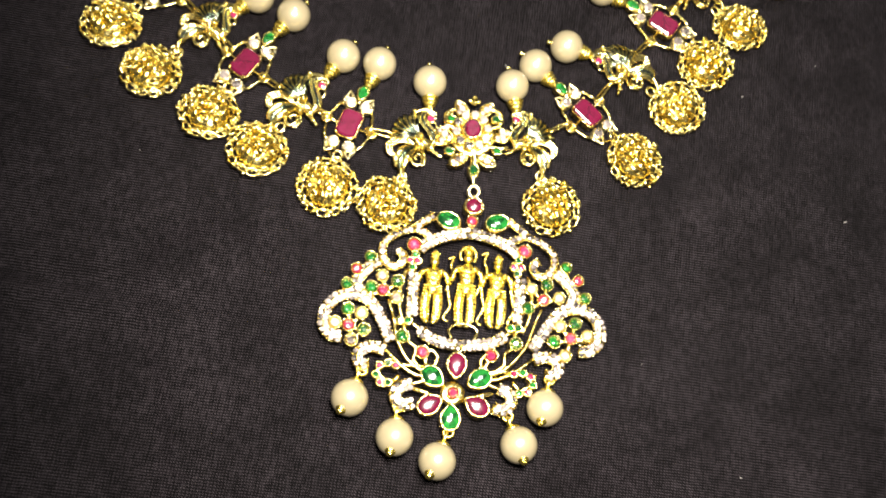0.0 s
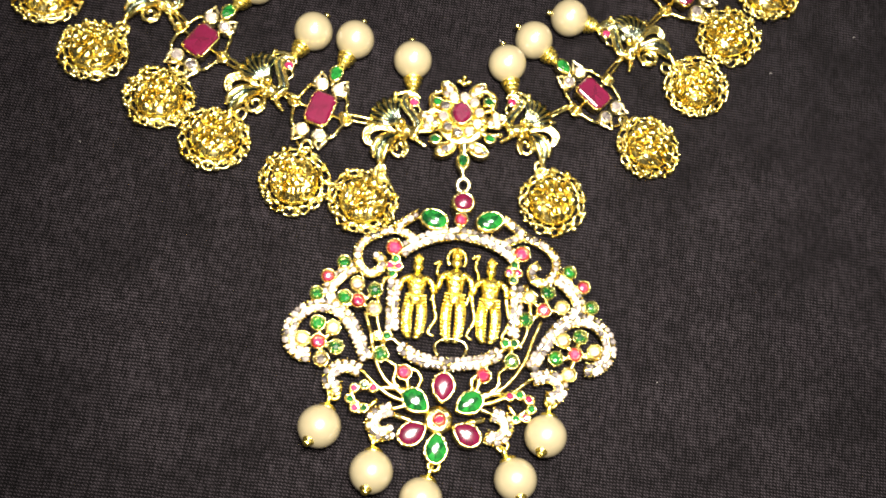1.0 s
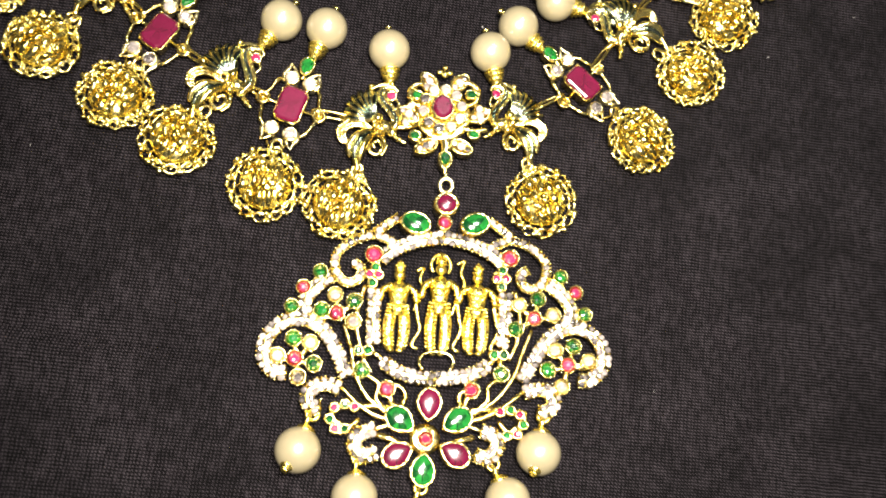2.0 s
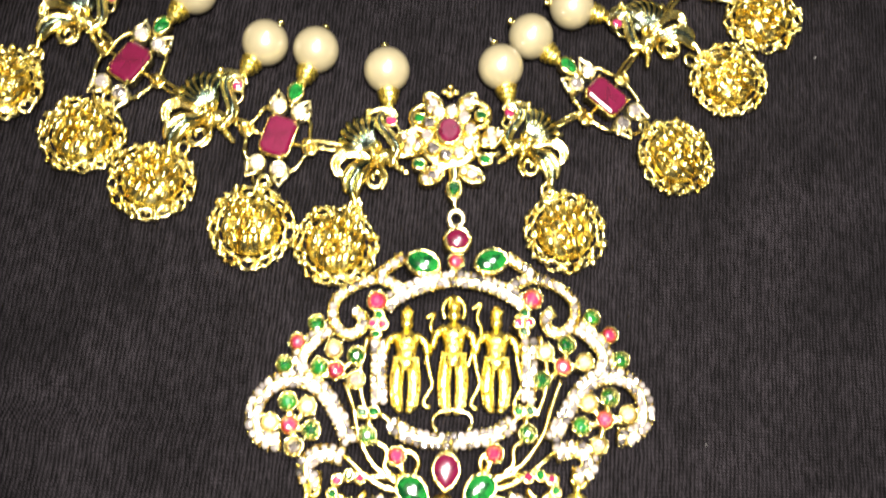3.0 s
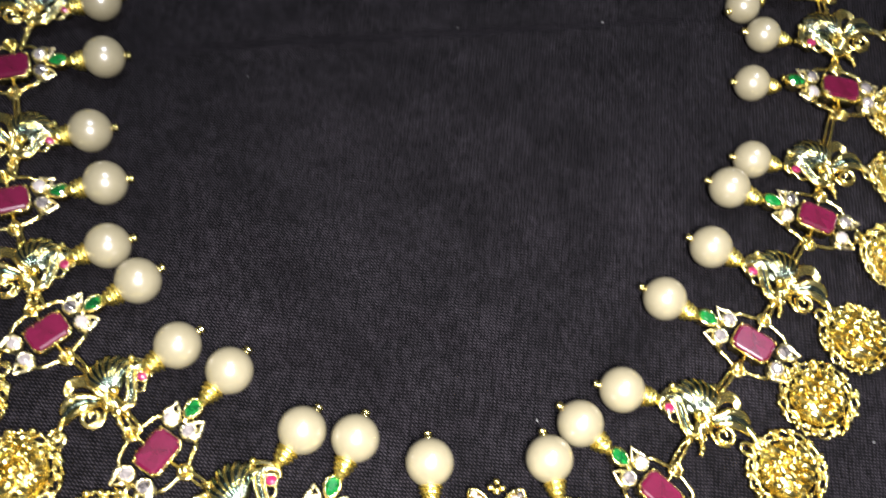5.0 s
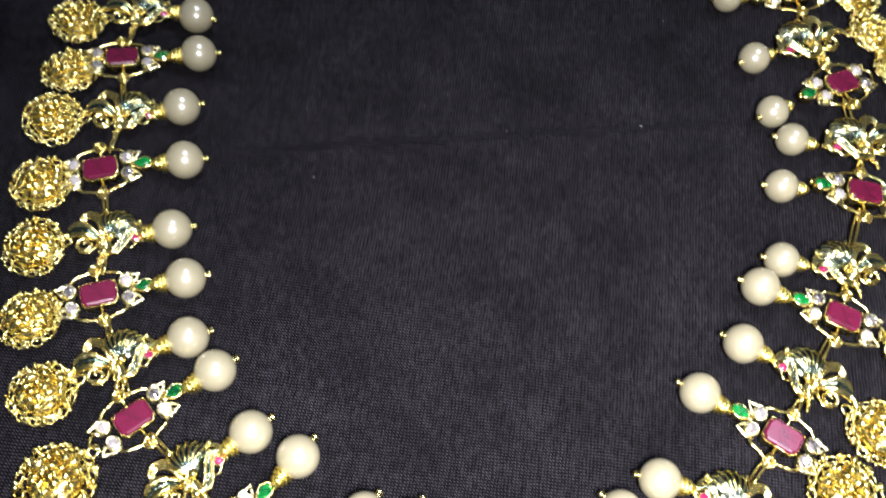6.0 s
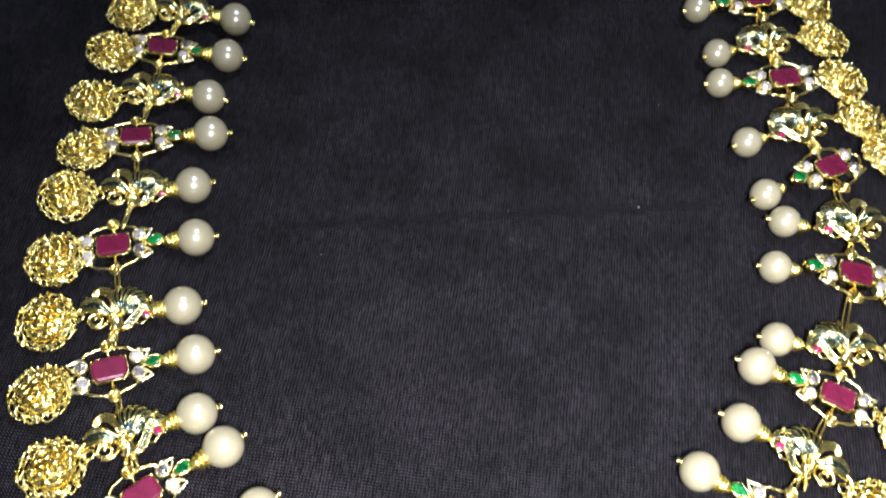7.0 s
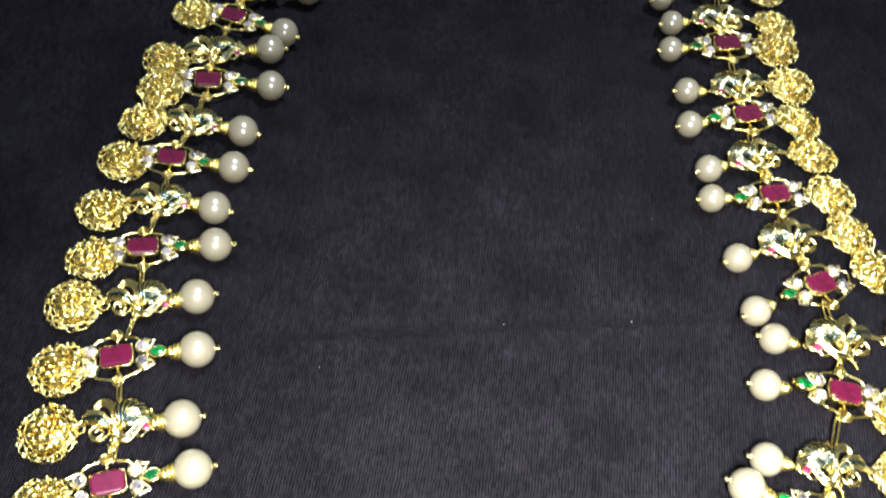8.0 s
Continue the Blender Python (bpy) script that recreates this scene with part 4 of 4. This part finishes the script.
    for x, y, c in ((-12.6, -45.9, 2), (-11.2, -45.3, 1), (-9.8, -45.6, 2), (-13.1, -47.5, 1), (-12.3, -48.8, 2), (-10.9, -48.7, 1), (10.8, -45.0, 2), (12.3, -44.7, 1), (13.7, -45.2, 2), (14.2, -46.6, 1), (13.4, -48.0, 2), (11.9, -48.3, 1)):
        set_round(kinds[c][0], x, y, 0.55, kinds[c][1], 2.4)
    # short gold ties that hold the clusters and outer stones
    for x, y, others in ((-13.4, -32.6, ((-13.8, -30.0), (-15.5, -32.3), (-11.0, -30.7), (-10.9, -33.7), (-16.6, -33.6))), (15.3, -31.2, ((18.1, -30.5), (15.8, -28.3), (12.6, -33.0), (13.0, -29.4))), (-18.7, -39.5, ((-19.1, -36.7), (-16.7, -37.2), (-16.0, -40.1), (-21.1, -39.3), (-18.0, -42.1), (-22.6, -39.5))), (20.5, -37.7, ((21.2, -34.9), (18.5, -35.7), (17.5, -38.6), (23.5, -36.9), (19.6, -40.9), (24.4, -37.7))), (-17.4, -30.0, ((-16.2, -26.7), (-18.4, -29.2), (-19.8, -32.1), (-15.2, -27.6))), (19.9, -28.1, ((19.2, -24.6), (21.5, -26.8), (22.9, -30.0)))):
        for u, w in others:
            part("tie_wire", Shape().tube([(x, y, 1.7), ((x + u) / 2 + 0.2, (y + w) / 2 - 0.15, 2.0), (u, w, 1.7)], 0.42, 6, steps=3), GOLD, ob)
    for x, y, u, w in ((-9.2, -40.5, -8.9, -38.0), (10.7, -39.7, 10.6, -37.0), (-5.5, -42.9, -4.4, -45.4), (6.5, -42.3, 5.6, -45.0), (-12.6, -45.9, -9.8, -45.6), (-13.1, -47.5, -12.6, -45.9), (-13.1, -47.5, -10.9, -48.7), (10.8, -45.0, 14.0, -44.9), (14.2, -46.6, 14.0, -44.9), (14.2, -46.6, 12.2, -48.0), (-5.0, -45.4, -9.8, -45.6), (6.3, -45.2, 11.0, -44.7), (-2.0, -50.8, -6.5, -49.2), (3.0, -50.4, 7.2, -48.8)):
        part("tie_wire", Shape().tube([(x, y, 1.6), ((x + u) / 2, (y + w) / 2 + 0.2, 1.9), (u, w, 1.6)], 0.45, 6, steps=3), GOLD, ob)
    # the six-petalled flower at the foot
    for x, y, turn, kind in ((0.6, -44.6, 180, 0), (-3.4, -47.0, 236, 1), (4.7, -46.6, 124, 1), (-3.5, -51.8, 302, 0), (4.6, -51.3, 62, 0), (0.2, -53.7, 0, 1)):
        o = pear(1.65, 2.15, 16, turn)
        name, mat = (("ruby", RUBY), ("emerald", EMERALD))[kind]
        set_drop(name, o, x, y, 2.9, 0.25, 2.6, mat, "drop-shaped " + name, ("petal", turn))
    set_round("pink_stone", 0.35, -49.5, 0.9, PINK, 2.9)
    gold.lathe([(1.0, 2.2), (1.8, 2.2), (2.0, 1.6)], (0.35, -49.4, 0), (0, 0, 1), 14)
    part("flower_base", gold, GOLD, ob)
    # hanging ring at the top
    s = Shape()
    s.tube([(1.3 + 0.95 * math.cos(a), -11.9 + 1.05 * math.sin(a), 2.4 + 0.3 * math.sin(a)) for a in np.linspace(0, 2 * math.pi, 11)[:-1]], 0.36, 8, True, 3)
    part("ring", s, PALE_GOLD, ob)
    # crescent under the middle figure
    s = Shape()
    s.tube([(-0.6, -39.8, 2.2), (-1.2, -38.6, 2.1), (-0.5, -37.5, 2.1), (1.3, -37.0, 2.1), (3.2, -37.4, 2.1), (3.8, -38.4, 2.1), (3.3, -39.6, 2.2)], [0.3, 0.25, 0.25, 0.25, 0.25, 0.25, 0.3], 6)
    part("crescent", s, GOLD, ob)
    for x, y, h, halo in ((1.3, -29.7, 15.4, True), (-4.7, -30.5, 13.6, False), (6.8, -30.1, 13.8, False)):
        part("statuette", statuette(h, halo), FIGURE_GOLD, ob, "small cast gold standing statuette", (x, y, 0))
    return ob


pendant().location.z = 0.0009

# pearls hanging from the pendant: from where each hangs, and its middle
for hx, hy, px, py in ((-15.6, -47.3, -17.1, -52.0), (-8.7, -52.6, -8.9, -57.8), (0.2, -56.0, -1.4, -61.1), (9.9, -51.7, 12.3, -57.1), (17.1, -46.3, 16.5, -50.4)):
    placed(make_hanging_pearl, "hanging_pearl", spot(px, py, 0, heading(px - hx, py - hy), 1.0))

# lint on the cloth
LINT_SPOTS = [(54.8, 17.2, 11, 0.6), (75.2, -7.5, 25, 0.9), (70.8, 26.7, 14, 0.5), (52.8, -58.5, 170, 0.7), (-60.0, -10.4, 116, 0.4), (34.6, -40.1, 25, 0.4), (23.3, 114.6, 55, 0.4), (-7.1, 83.7, 0, 0.4), (17.9, 88.1, 170, 0.6), (17.8, 88.2, 75, 0.4), (6.2, 17.0, 115, 0.7), (-40.3, 69.8, 175, 0.4)]


def make_lint():
    ob = thing("lint_speck", "tiny white fleck of lint on the black cloth", "lint", "lint on the cloth")
    s = Shape()
    s.tube([(-0.35, 0, 0.25), (0.0, 0.12, 0.4), (0.3, -0.05, 0.3)], [0.08, 0.16, 0.06], 5, steps=3)
    part("fibre", s, LINT, ob)
    return ob


for x, y, a, k in LINT_SPOTS:
    placed(make_lint, "lint", spot(x, y, 0, a, k))
